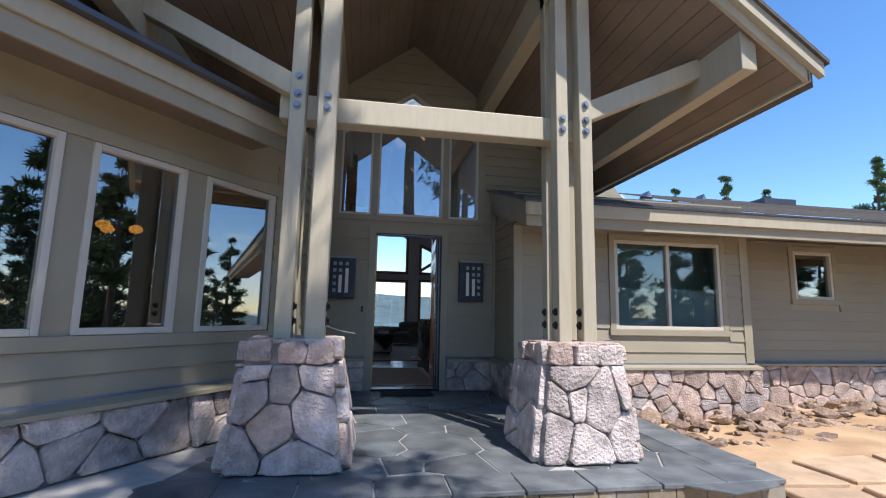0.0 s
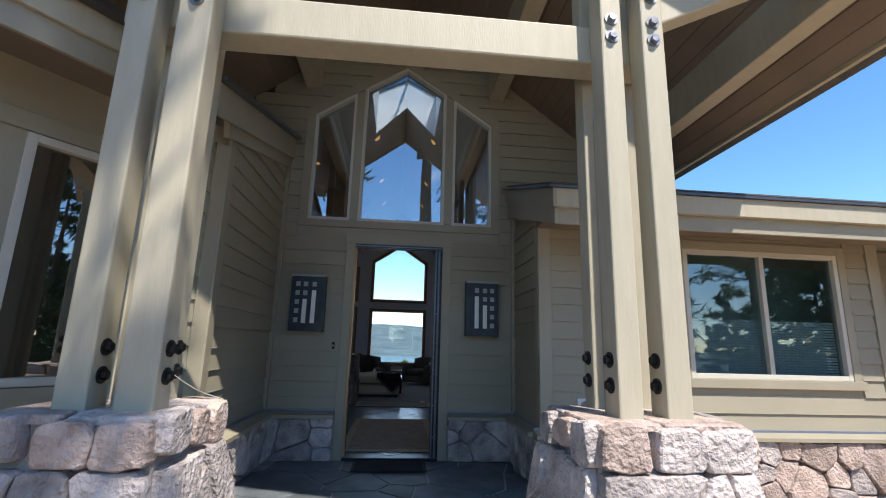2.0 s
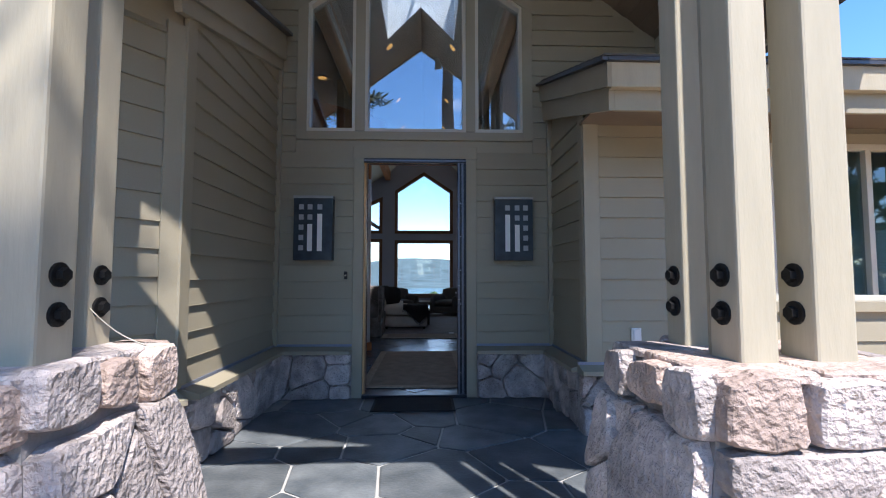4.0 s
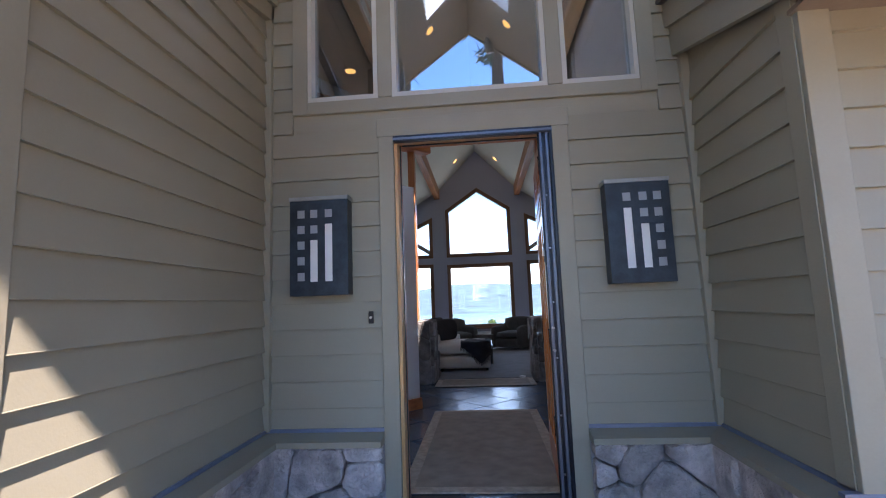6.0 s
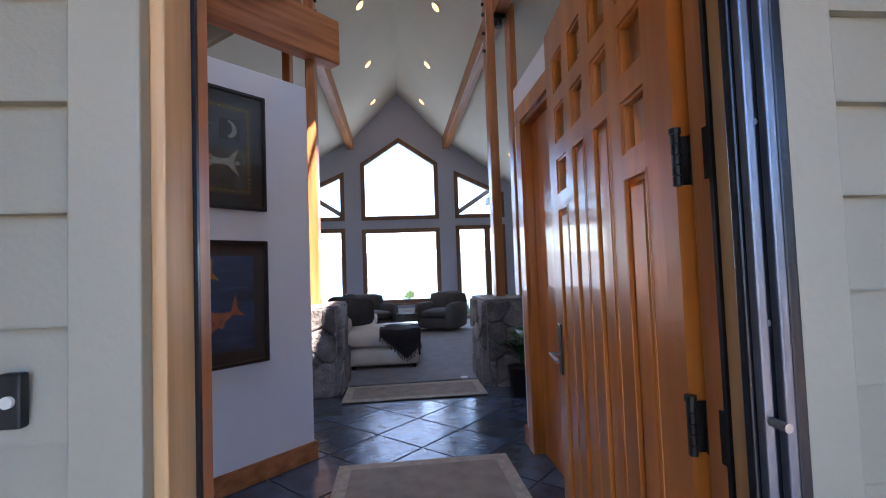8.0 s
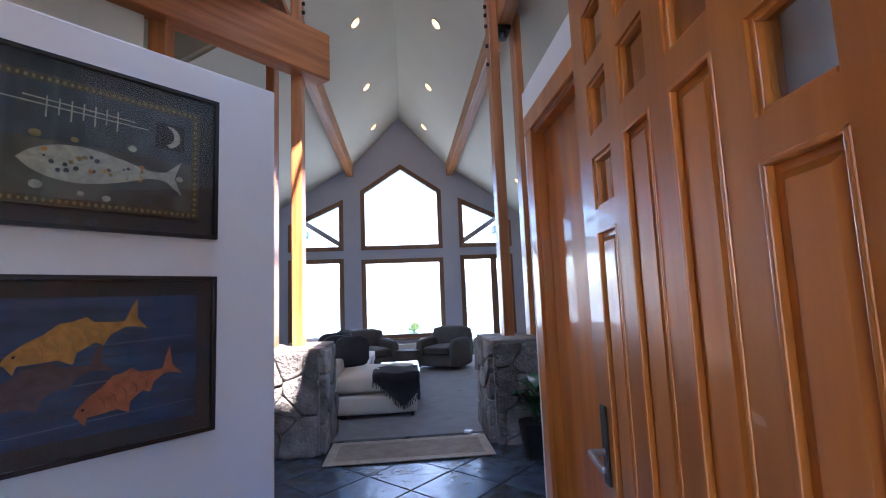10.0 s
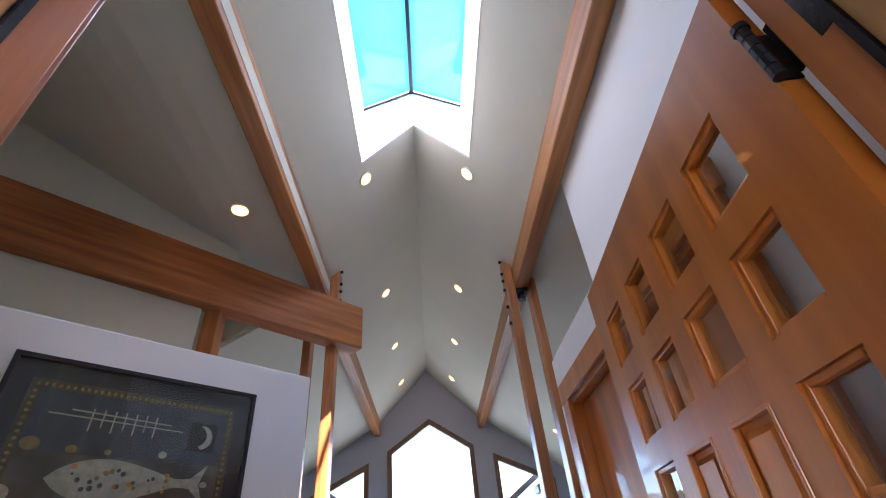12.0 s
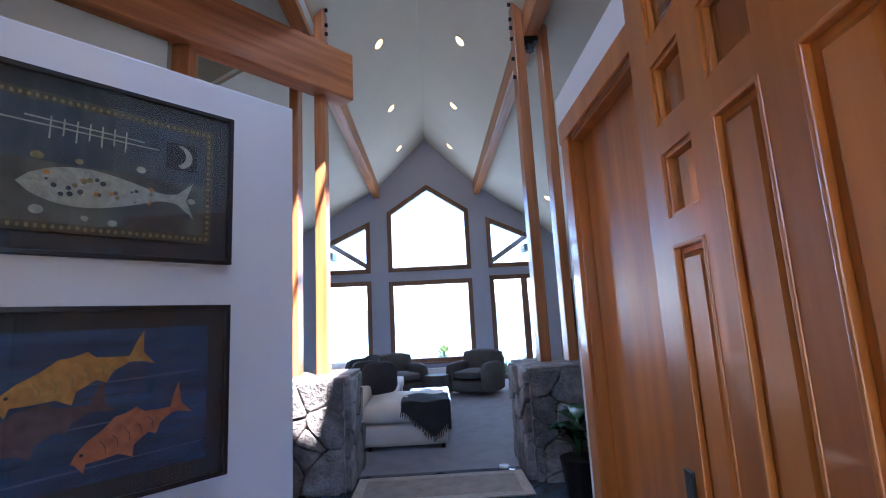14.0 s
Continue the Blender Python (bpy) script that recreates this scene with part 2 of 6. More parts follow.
def soften(poly, f=0.22):
    out = []
    n = len(poly)
    for i in range(n):
        p, q = poly[i], poly[(i + 1) % n]
        out.append((p[0] + (q[0] - p[0]) * f, p[1] + (q[1] - p[1]) * f))
        out.append((p[0] + (q[0] - p[0]) * (1 - f), p[1] + (q[1] - p[1]) * (1 - f)))
    return out


def stone(poly, place, depth, rng, gap=0.012, flat=False):
    """One stone of a wall: place(u, v, d) gives the point d in front of the wall."""
    p0 = inset(poly, gap)
    if not p0:
        return None
    p0 = soften(p0, 0.03 if flat else 0.13)
    if not flat:
        rough = []
        for i, p in enumerate(p0):
            q = p0[(i + 1) % len(p0)]
            ln = math.hypot(q[0] - p[0], q[1] - p[1])
            rough.append(p)
            if ln > 0.07:
                j = rng.uniform(-0.035, 0.02) * ln
                rough.append(((p[0] + q[0]) / 2 + (q[1] - p[1]) / ln * j, (p[1] + q[1]) / 2 - (q[0] - p[0]) / ln * j))
        p0 = rough
    cx, cy = sum(p[0] for p in p0) / len(p0), sum(p[1] for p in p0) / len(p0)
    bm = bmesh.new()
    rings = ((1.0, -0.02), (1.0, 0.75), (0.965, 1.0)) if flat else ((1.0, -0.02), (1.0, 0.6), (0.975, 0.88), (0.90, 1.0))
    loops = []
    tilt = (rng.uniform(-1, 1), rng.uniform(-1, 1))
    wob = [rng.uniform(0.98, 1.02) for _ in p0]
    for k, (s, d) in enumerate(rings):
        loop = []
        for i, p in enumerate(p0):
            sx = s * (wob[i] if not flat else 1)
            x, y = cx + (p[0] - cx) * sx, cy + (p[1] - cy) * sx
            dd = depth * d
            if not flat and k:
                dd *= 1 + 0.2 * tilt[0] * (x - cx) / 0.2 + 0.2 * tilt[1] * (y - cy) / 0.2 + rng.uniform(-0.035, 0.035)
                dd = max(0.004, dd)
            loop.append(bm.verts.new(place(x, y, dd)))
        loops.append(loop)
    n = len(p0)
    for a, b in zip(loops, loops[1:]):
        for i in range(n):
            bm.faces.new((a[i], a[(i + 1) % n], b[(i + 1) % n], b[i]))
    if flat:
        bm.faces.new(loops[-1])
    else:
        c = bm.verts.new(place(cx, cy, depth * (1.04 + rng.uniform(-0.02, 0.03))))
        for i in range(n):
            bm.faces.new((loops[-1][i], loops[-1][(i + 1) % n], c))
    return bm


def stones(parent, w, h, size, seed, place, depth, mats, name="stone", gap=0.004, flat=False, squash=1.0, keep=None):
    rng = random.Random(seed)
    for poly in cells(w, h, size, seed, squash):
        if keep and not keep(sum(p[0] for p in poly) / len(poly), sum(p[1] for p in poly) / len(poly)):
            continue
        bm = stone(poly, place, depth * rng.uniform(0.7, 1.2) if not flat else depth * rng.uniform(0.85, 1.15), rng, gap, flat)
        if bm:
            part(name, bm, rng.choice(mats), parent, smooth=False)


LAP = 0.17


def laps(parent, frame_at, length, z0, z1, cut=(), top=None, mat=SIDING):
    """Lap siding boards along a wall. frame_at(s, d, z) gives a point; cut: (s0, s1, z0, z1) openings; top(s) limits the height."""
    z = z0
    while z < z1 - 0.02:
        zt = min(z + LAP, z1)
        spans = [(0.0, length)]
        if top:
            s0, s1 = top(z + LAP * 0.5)
            spans = [(max(0, s0), min(length, s1))]
        for a, b, c, d in cut:
            if c < zt - 0.03 and d > z + 0.03:
                spans = [q for s, e in spans for q in ((s, min(e, a)), (max(s, b), e)) if q[1] - q[0] > 0.03]
        for s, e in spans:
            if e - s < 0.03:
                continue
            bm = bmesh.new()
            prof = ((0.0, z), (0.027, z), (0.025, z + 0.004), (0.005, zt + 0.006), (0.0, zt + 0.006))
            lo = [bm.verts.new(frame_at(s, d, zz)) for d, zz in prof]
            hi = [bm.verts.new(frame_at(e, d, zz)) for d, zz in prof]
            bm.faces.new(lo)
            bm.faces.new(hi[::-1])
            for i in range(5):
                bm.faces.new((lo[i], hi[i], hi[(i + 1) % 5], lo[(i + 1) % 5]))
            part("siding_board", bm, mat, parent)
        z += LAP


def window(name, label, place, w, h, sashes=1, frame=0.05, trim=0.09, glass=None, sill=True, kind="structure"):
    """A framed window: place(u, v, d) with u across, v up, d out of the wall."""
    win = tagged(new(name), label, "window", kind=kind)

    def slab(u0, u1, v0, v1, d0, d1, nm, mat, par):
        bm = bmesh.new()
        box(u0, u1, d0, d1, v0, v1, 0.004, bm)
        for v in bm.verts:
            v.co = Vector(place(v.co.x, v.co.z, v.co.y))
        return part(nm, bm, mat, par)
    if trim:
        t = trim
        slab(-t, 0, -t, h + t, 0.0, 0.03, "side_casing", TRIM, win)
        slab(w, w + t, -t, h + t, 0.0, 0.03, "side_casing", TRIM, win)
        slab(0, w, h, h + t, 0.0, 0.03, "head_casing", TRIM, win)
        slab(-t - 0.02 if sill else 0, w + t + 0.02 if sill else w, -t, 0, 0.0, 0.055 if sill else 0.03, "window_sill", TRIM, win)
    f = frame
    slab(0, f, 0, h, -0.06, 0.022, "window_frame", WINTRIM, win)
    slab(w - f, w, 0, h, -0.06, 0.022, "window_frame", WINTRIM, win)
    slab(f, w - f, 0, f, -0.06, 0.022, "window_frame", WINTRIM, win)
    slab(f, w - f, h - f, h, -0.06, 0.022, "window_frame", WINTRIM, win)
    for k in range(1, sashes):
        c = w * k / sashes
        slab(c - f * 0.5, c + f * 0.5, f, h - f, -0.05, 0.018, "mullion", WINTRIM, win)
    for k in range(sashes):
        a, b = w * k / sashes + f * 0.6, w * (k + 1) / sashes - f * 0.6
        g = slab(a, b, f * 0.7, h - f * 0.7, -0.032, -0.026, "pane", glass or GLASS_DARK, win)
        g.visible_shadow = False
    return win


# ---- ground, lake and hills ----
def terrain():
    bm = bmesh.new()
    xs = [-3000, -1500, -700, -300, -120, -60, -30, -15, -8, -5, 2.3, 3.2, 4, 4.8, 5.6, 6.4, 7.2, 8.5, 12, 20, 40, 80, 200, 500, 1200, 3000]
    ys = [-2500, -800, -250, -80, -30, -15, -8, -6, -5, -4.2, -3.6, -3.0, -2.5, -2.0, -1.5, -0.9, 0, 4, 10, 16, 25, 40, 60, 90, 300, 900, 1500, 1900, 2300, 2800, 3500]

    def height(x, y):
        z = -0.36
        if x > 2.4 and y > -4.5:
            z = -0.36 + 0.12 * min(1, (x - 2.4) / 2) * (1 if y < 5 else 0)
        if y > 14:
            z = -0.36 - 24 * min(1, (y - 14) / 70)
        if y > 1000:
            far = min(1, (y - 1000) / 900)
            z = -24 + far * (52 + 85 * noise.noise(Vector((x / 900, y / 1400, 0.3))) + 22 * noise.noise(Vector((x / 240, y / 500, 1.7))))
        return z
    grid = [[bm.verts.new((x, y, height(x, y))) for x in xs] for y in ys]
    for j in range(len(ys) - 1):
        for i in range(len(xs) - 1):
            bm.faces.new((grid[j][i], grid[j][i + 1], grid[j + 1][i + 1], grid[j + 1][i]))
    return bm


EARTH = material("bare_reddish_earth", (0.40, 0.255, 0.14), 0.95, vary=0.22, scale=1.3, fine=25, bump=0.9, second=(0.47, 0.33, 0.20))
FOREST = material("distant_forest", (0.085, 0.125, 0.135), 0.95, vary=0.4, scale=0.02, fine=0.2, bump=0.0)
ground = obj("ground", terrain(), EARTH)
tagged(ground, "bare reddish earth running down towards a lake", "ground", kind="structure")
ground.data.materials.append(FOREST)
for poly in ground.data.polygons:
    if poly.center.y > 20 or poly.center.y < -14 or poly.center.x > 14 or poly.center.x < -14:
        poly.material_index = 1
WATER = material("lake_water", (0.10, 0.22, 0.30), 0.12, vary=0.1, scale=0.01, fine=0.3, bump=0.1)
water = obj("water", box(-3000, 3000, 95, 1420, -22.4, -22.0), WATER)
tagged(water, "pale blue lake far below the house", "lake", kind="structure")

# ---- porch ----
PX0, PX1, PY0 = -3.6, 2.58, -4.13
porch = obj("porch_floor", prism([(-3.6, -6.2), (-1.75, PY0), (PX1, PY0), (PX1 + 0.1, 0.0), (-1.6, 0.0), (-3.6, -2.6)], 2, -0.36, -0.012), GROUT)
tagged(porch, "raised porch floor of irregular blue-grey flagstones with pale joints", "floor", kind="structure")



def in_poly(x, y, poly):
    c = False
    for k in range(len(poly)):
        (x0, y0), (x1, y1) = poly[k], poly[k - 1]
        if (y0 > y) != (y1 > y) and x < (x1 - x0) * (y - y0) / (y1 - y0) + x0:
            c = not c
    return c


PORCH = [(-2.95, -4.95), (-1.75, PY0 + 0.12), (PX1 - 0.12, PY0 + 0.12), (PX1 - 0.1, -0.12), (-1.5, -0.12), (-1.5, -1.9)]
stones(porch, 6.6, 5.2, 0.56, 99, lambda u, v, d: (-3.6 + u, -5.1 + v, d - 0.016), 0.014, (SLATE,), "flagstone", 0.009, True, keep=lambda u, v: in_poly(u - 3.6, v - 5.1, PORCH) and v - 5.1 > PY0 + 0.2)
for k in range(9):
    x = PX1 - 0.02 - k * 0.52
    part("edge_flagstone", box(x - 0.505, x, PY0 - 0.04, PY0 + 0.34, -0.03, 0.004, 0.006), SLATE, porch)
for k in range(6):
    y = PY0 + 0.345 + k * 0.58
    part("edge_flagstone", box(PX1 - 0.34, PX1 + 0.085, y, min(y + 0.57, -0.9), -0.03, 0.004, 0.006), SLATE, porch)
RISER = material("golden_riser_slate", (0.30, 0.24, 0.13), 0.6, vary=0.35, scale=4, fine=30, bump=0.4, rand=0.3, second=(0.17, 0.16, 0.14))
rr = random.Random(5)
x = PX1 - 0.02
while x > -1.5:
    w = rr.uniform(0.13, 0.26)
    part("riser_slab", box(x - w + 0.006, x, PY0 - 0.025, PY0 + 0.0, -0.36, -0.032, 0.005), RISER, porch)
    x -= w
# ---- entry wall ----
SLOPE, RIDGE = 0.75, 5.78           # porch soffit
ZD, WD = 2.47, 0.535                # door opening


def soffit_z(x):
    return RIDGE - SLOPE * abs(x)


GLZ = 2.765
LIGHTS = {
    "l": [(-1.14, GLZ), (-0.64, GLZ), (-0.64, 4.48), (-1.14, 4.14)],
    "c": [(-0.53, GLZ), (0.53, GLZ), (0.53, 4.56), (0.0, 4.90), (-0.53, 4.56)],
    "r": [(0.64, GLZ), (1.14, GLZ), (1.14, 4.14), (0.64, 4.48)],
}
wall_entry = thing("wall_entry", "olive painted lap-sided entrance wall with stone base", "wall", kind="structure")


def entry_core():
    bm = bmesh.new()
    y0, y1 = 0.0, 0.17
    E = 4.0
    prism([(-1.62, -0.3), (-1.14, -0.3), (-1.14, 6.45), (-1.62, 6.2)], 1, y0, y1, bm)
    prism([(1.14, -0.3), (E, -0.3), (E, 3.1), (1.14, 6.45)], 1, y0, y1, bm)
    for s in (-1, 1):
        prism([(s * 1.14, -0.3), (s * WD, -0.3), (s * WD, GLZ), (s * 1.14, GLZ)], 1, y0, y1, bm)
        prism([(s * 0.64, GLZ), (s * 0.53, GLZ), (s * 0.53, 4.56), (s * 0.64, 4.48)], 1, y0, y1, bm)
        prism([(s * 1.14, 4.14), (s * 0.53, 4.56), (s * 0.53, 6.45), (s * 1.14, 6.45)], 1, y0, y1, bm)
        prism([(s * 0.53, 4.56), (0, 4.90), (0, 6.6), (s * 0.53, 6.45)], 1, y0, y1, bm)
    box(-WD, WD, y0, y1, ZD, GLZ, 0, bm)
    return bm


part("wall_core", entry_core(), TRIM, wall_entry)
XL, XR = -1.45, 1.45


def entry_span(z):
    h = max(0.0, (RIDGE - 0.02 - z) / SLOPE)
    lo, hi = (-1.44 if z < 3.2 else -h), (1.45 if z < 2.75 else h)
    return lo + 4.0, min(hi, h) + 4.0


laps(wall_entry, lambda s, d, z: (s - 4.0, -d, z), 8.0, 0.498, RIDGE - 0.15,
     [(4 - 0.64, 4 + 0.64, 0, 2.60), (4 - 1.25, 4 + 1.25, 2.66, 4.16), (4 - 1.06, 4 + 1.06, 4.15, 4.36), (4 - 0.8, 4 + 0.8, 4.34, 4.56), (4 - 0.5, 4 + 0.5, 4.55, 4.76), (4 - 0.2, 4 + 0.2, 4.7, 5.0)], entry_span)

transom = tagged(new("window_transom"), "three-part peaked window with cream frames above the front door", "window", kind="structure")


def ring_frame(poly, t, y0, y1, grow=0.0):
    """A frame of width t that follows a polygon inwards."""
    n = len(poly)
    cx, cz = sum(p[0] for p in poly) / n, sum(p[1] for p in poly) / n

    def offset(d):
        out = []
        for i in range(n):
            a, b, c = Vector(poly[i - 1]), Vector(poly[i]), Vector(poly[(i + 1) % n])
            e1, e2 = (b - a).normalized(), (c - b).normalized()
            n1, n2 = Vector((-e1.y, e1.x)), Vector((-e2.y, e2.x))
            k = (n1 + n2) / (1 + n1.dot(n2))
            out.append(b + k * d)
        return out
    outer, inner = offset(-grow), offset(t)
    bm = bmesh.new()
    L = [[bm.verts.new((p[0], y, p[1])) for p in ring] for ring, y in ((outer, y0), (inner, y0), (inner, y1), (outer, y1))]
    for i in range(n):
        j = (i + 1) % n
        for a, b in ((0, 1), (1, 2), (2, 3), (3, 0)):
            bm.faces.new((L[a][i], L[a][j], L[b][j], L[b][i]))
    return bm


for key, poly in LIGHTS.items():
    part("window_frame", ring_frame(poly, 0.028, -0.024, 0.09, 0.006), WINTRIM, transom, "cream frame")
    pane = part("pane", prism(poly, 1, 0.05, 0.056), GLASS_BLUE, transom)
    pane.visible_shadow = False
# trim round the transom and door
for a, b in (((-1.25, 2.67), (-1.14, 4.20)), ((1.14, 2.67), (1.25, 4.20))):
    part("side_casing", box(a[0], b[0], -0.032, 0.0, a[1], b[1], 0.004), TRIM, transom)
part("window_sill", box(-1.14, 1.14, -0.032, 0.0, 2.67, GLZ - 0.006, 0.004), TRIM, transom)
for s in (-1, 1):
    part("mullion_casing", box(min(s * 0.534, s * 0.636), max(s * 0.534, s * 0.636), -0.03, 0.0, GLZ, 4.5, 0.004), TRIM, transom)
    part("head_casing", prism([(s * 1.25, 4.07), (s * 1.14, 4.15), (s * 0.0, 4.91), (s * 0.0, 5.04), (s * 1.25, 4.21)], 1, -0.034, 0.0), TRIM, transom)
for s in (-1, 1):
    ob = part("door_casing", box(min(s * 0.535, s * 0.64), max(s * 0.535, s * 0.64), -0.034, 0.0, 0.0, 2.47, 0.004), TRIM, wall_entry)
part("door_casing", box(-0.65, 0.65, -0.036, 0.0, 2.47, 2.60, 0.004), TRIM, wall_entry)
for s in (-1, 1):
    part("corner_strip", box(min(s * 1.395, s * 1.449), max(s * 1.395, s * 1.449), -0.054, 0.0, 0.53, 2.9 if s > 0 else 3.5, 0.004), TRIM, wall_entry)


def wainscot(name, label, place, length, h, seed, size=0.26, depth=0.09, ledge=0.15, mats=(STONE,), lap_at=0.0, core=0.04, start=0.0):
    """A stone base along a wall: core, stones, and a sloping ledge."""
    w = tagged(new(name), label, "stone wall", kind="structure")
    bm = box(0, length, 0, core, -0.36, h)
    for v in bm.verts:
        v.co = Vector(place(v.co.x, v.co.z, v.co.y))
    part("stone_backing", bm, MORTAR, w)
    stones(w, length, h - start - 0.0, size, seed, lambda u, v, d: place(u, v + start, core - 0.01 + d), depth, mats)
    bm = bmesh.new()
    prof = ((0.0, h), (ledge, h), (ledge, h + 0.035), (0.0, h + 0.075))
    lo = [bm.verts.new(place(-lap_at, z, d)) for d, z in prof]
    hi = [bm.verts.new(place(length + lap_at, z, d)) for d, z in prof]
    bm.faces.new(lo)
    bm.faces.new(hi[::-1])
    for i in range(4):
        bm.faces.new((lo[i], hi[i], hi[(i + 1) % 4], lo[(i + 1) % 4]))
    part("ledge", bm, TRIM, w)
    # flashing along the ledge; its blue is the sky's reflection put into the colour
    bm = box(0, length, 0.0, 0.034, h + 0.066, h + 0.088)
    for v in bm.verts:
        v.co = Vector(place(v.co.x, v.co.z, v.co.y))
    part("flashing", bm, FLASHING, w, "blue-grey metal flashing strip")
    return w


# Grey metal, blued in the colour to stand for reflected sky.
FLASHING = material("blue_grey_flashing", (0.20, 0.24, 0.34), 0.35, 0.5, vary=0.1)
BASE_H = 0.455
wainscot("stone_base_entry_a", "grey field-stone base with sloped ledge beside the front door", lambda u, v, d: (-1.45 + u, -d, v), 0.81, BASE_H, 3)
wainscot("stone_base_entry_b", "grey field-stone base with sloped ledge beside the front door", lambda u, v, d: (0.64 + u, -d, v), 0.81, BASE_H, 4)

# ---- side wall of the alcove and the angled window wing ----
wall_left = thing("wall_left", "olive lap-sided side wall of the entrance alcove", "wall", kind="structure")
UX, UY = -0.586, -0.810
P0 = (-1.45, -1.823)


def rake_z(y):
    return 3.62 + 0.27 * (y + 0.3)


part("wall_core", prism([(-0.0, -0.3), (-1.80, -0.3), (-1.80, rake_z(-1.8)), (0.0, rake_z(0.0))], 0, XL - 0.17, XL), TRIM, wall_left)
laps(wall_left, lambda s, d, z: (XL + d, -s, z), 1.80, 0.53, 3.6, (), lambda z: (0.0, 1.80 if z < rake_z(-1.8) - 0.06 else max(0.0, -((z + 0.06 - 3.62) / 0.27 - 0.3))))
part("corner_board", box(XL, XL + 0.032, -1.86, -1.74, 0.53, 3.1, 0.004), TRIM, wall_left)
part("rake_board", beam((XL + 0.07, -2.35, rake_z(-2.35) - 0.04), (XL + 0.07, 0.02, rake_z(0.02) - 0.04), 0.03, 0.26, 0.004), TRIM, wall_left)
part("frieze_board", beam((XL + 0.03, -2.0, rake_z(-2.0) - 0.22), (XL + 0.03, 0.0, rake_z(0.0) - 0.22), 0.05, 0.14, 0.004), TRIM, wall_left)
part("drip_edge", beam((XL + 0.09, -2.4, rake_z(-2.4) + 0.1), (XL + 0.09, 0.03, rake_z(0.03) + 0.1), 0.12, 0.03, 0.0), GUTTER, wall_left)
wainscot("stone_base_left", "grey field-stone base along the alcove side wall", lambda u, v, d: (XL + d, -u, v), 1.80, BASE_H, 5)


def wing(s, d, z):
    """A point of the angled wing: s along it from the alcove corner, d in front."""
    return (P0[0] + UX * s + 0.810 * d, P0[1] + UY * s - 0.586 * d, z)


wall_wing = thing("wall_wing", "olive lap-sided angled wing with three tall windows", "wall", kind="structure")
WINS = [(0.434, 0.832), (1.472, 0.76), (2.42, 0.76)]
WZ0, WZ1 = 0.99, 2.445


def wing_core():
    bm = bmesh.new()

    def slab(s0, s1, z0, z1):
        b = box(s0, s1, -0.15, 0.0, z0, z1)
        for v in b.verts:
            v.co = Vector(wing(v.co.x, v.co.y, v.co.z))
        me = bpy.data.meshes.new("tmp")
        b.to_mesh(me)
        b.free()
        bm.from_mesh(me)
        bpy.data.meshes.remove(me)
    slab(0, 7, -0.36, WZ0)
    slab(0, 7, WZ1, 3.0)
    e = 0.0
    for s, w in WINS:
        slab(e, s, WZ0, WZ1)
        e = s + w
    slab(e, 7, WZ0, WZ1)
    return bm


part("wall_core", wing_core(), TRIM, wall_wing)
laps(wall_wing, wing, 7.0, 0.53, WZ0 - 0.10)
laps(wall_wing, lambda s, d, z: wing(s + 0.13, d, z), 0.28, WZ0 - 0.10, 2.8)
b = box(-0.005, 0.13, 0.0, 0.034, 0.53, 2.85, 0.004)
for v in b.verts:
    v.co = Vector(wing(v.co.x, v.co.y, v.co.z))
part("corner_board", b, TRIM, wall_wing)
for k, (s, w) in enumerate(WINS):
    window("window_wing_%d" % (k + 1), "tall cream-framed window in the angled wing", lambda u, v, d, s=s: wing(s + u, d, WZ0 + v), w, WZ1 - WZ0, trim=0.0, sill=False)
b = box(0.41, 7, 0.0, 0.03, WZ0 - 0.11, WZ0 - 0.005, 0.004)
for v in b.verts:
    v.co = Vector(wing(v.co.x, v.co.y, v.co.z))
part("window_sill", b, TRIM, wall_wing)
b = box(0.41, 7, 0.0, 0.025, WZ1 + 0.005, WZ1 + 0.12, 0.004)
for v in b.verts:
    v.co = Vector(wing(v.co.x, v.co.y, v.co.z))
part("head_casing", b, TRIM, wall_wing)
wainscot("stone_base_wing", "weathered grey-brown field-stone base under the wing windows", lambda u, v, d: wing(u, d, v - 0.0), 6.0, BASE_H, 6, size=0.36, depth=0.1, ledge=0.17)

# wing roof: fascia, gutter, soffit, shingles
wing_roof = thing("wing_roof", "low shingled roof of the wing with painted fascia and dark gutter", "roof", kind="structure")
OV = 0.55


def wing_piece(s0, s1, d0, d1, z0, z1, name, mat, bev=0.004):
    b = box(s0, s1, d0, d1, z0, z1, bev)
    for v in b.verts:
        v.co = Vector(wing(v.co.x, v.co.y, v.co.z))
    return part(name, b, mat, wing_roof)


wing_piece(0.85, 7, OV - 0.03, OV, 2.74, 2.92, "fascia", TRIM)
wing_piece(0.80, 7, OV, OV + 0.03, 2.88, 3.06, "upper_fascia", TIMBER)
wing_piece(0.78, 7, OV + 0.03, OV + 0.11, 3.04, 3.085, "gutter", GUTTER)
wing_piece(0.8, 7, 0.0, OV - 0.03, 2.86, 2.88, "eave_soffit", SOFFIT, 0)
bm = bmesh.new()
q = [(XL + 0.1, -2.8, 3.07), wing(7, OV + 0.1, 3.07), wing(7, -3.4, 4.9), (XL + 0.1, 0.0, 3.82)]
q = [bm.verts.new(p) for p in q]
bm.faces.new(q)
bmesh.ops.solidify(bm, geom=bm.faces[:], thickness=0.05)
part("shingles", bm, SHINGLE, wing_roof)

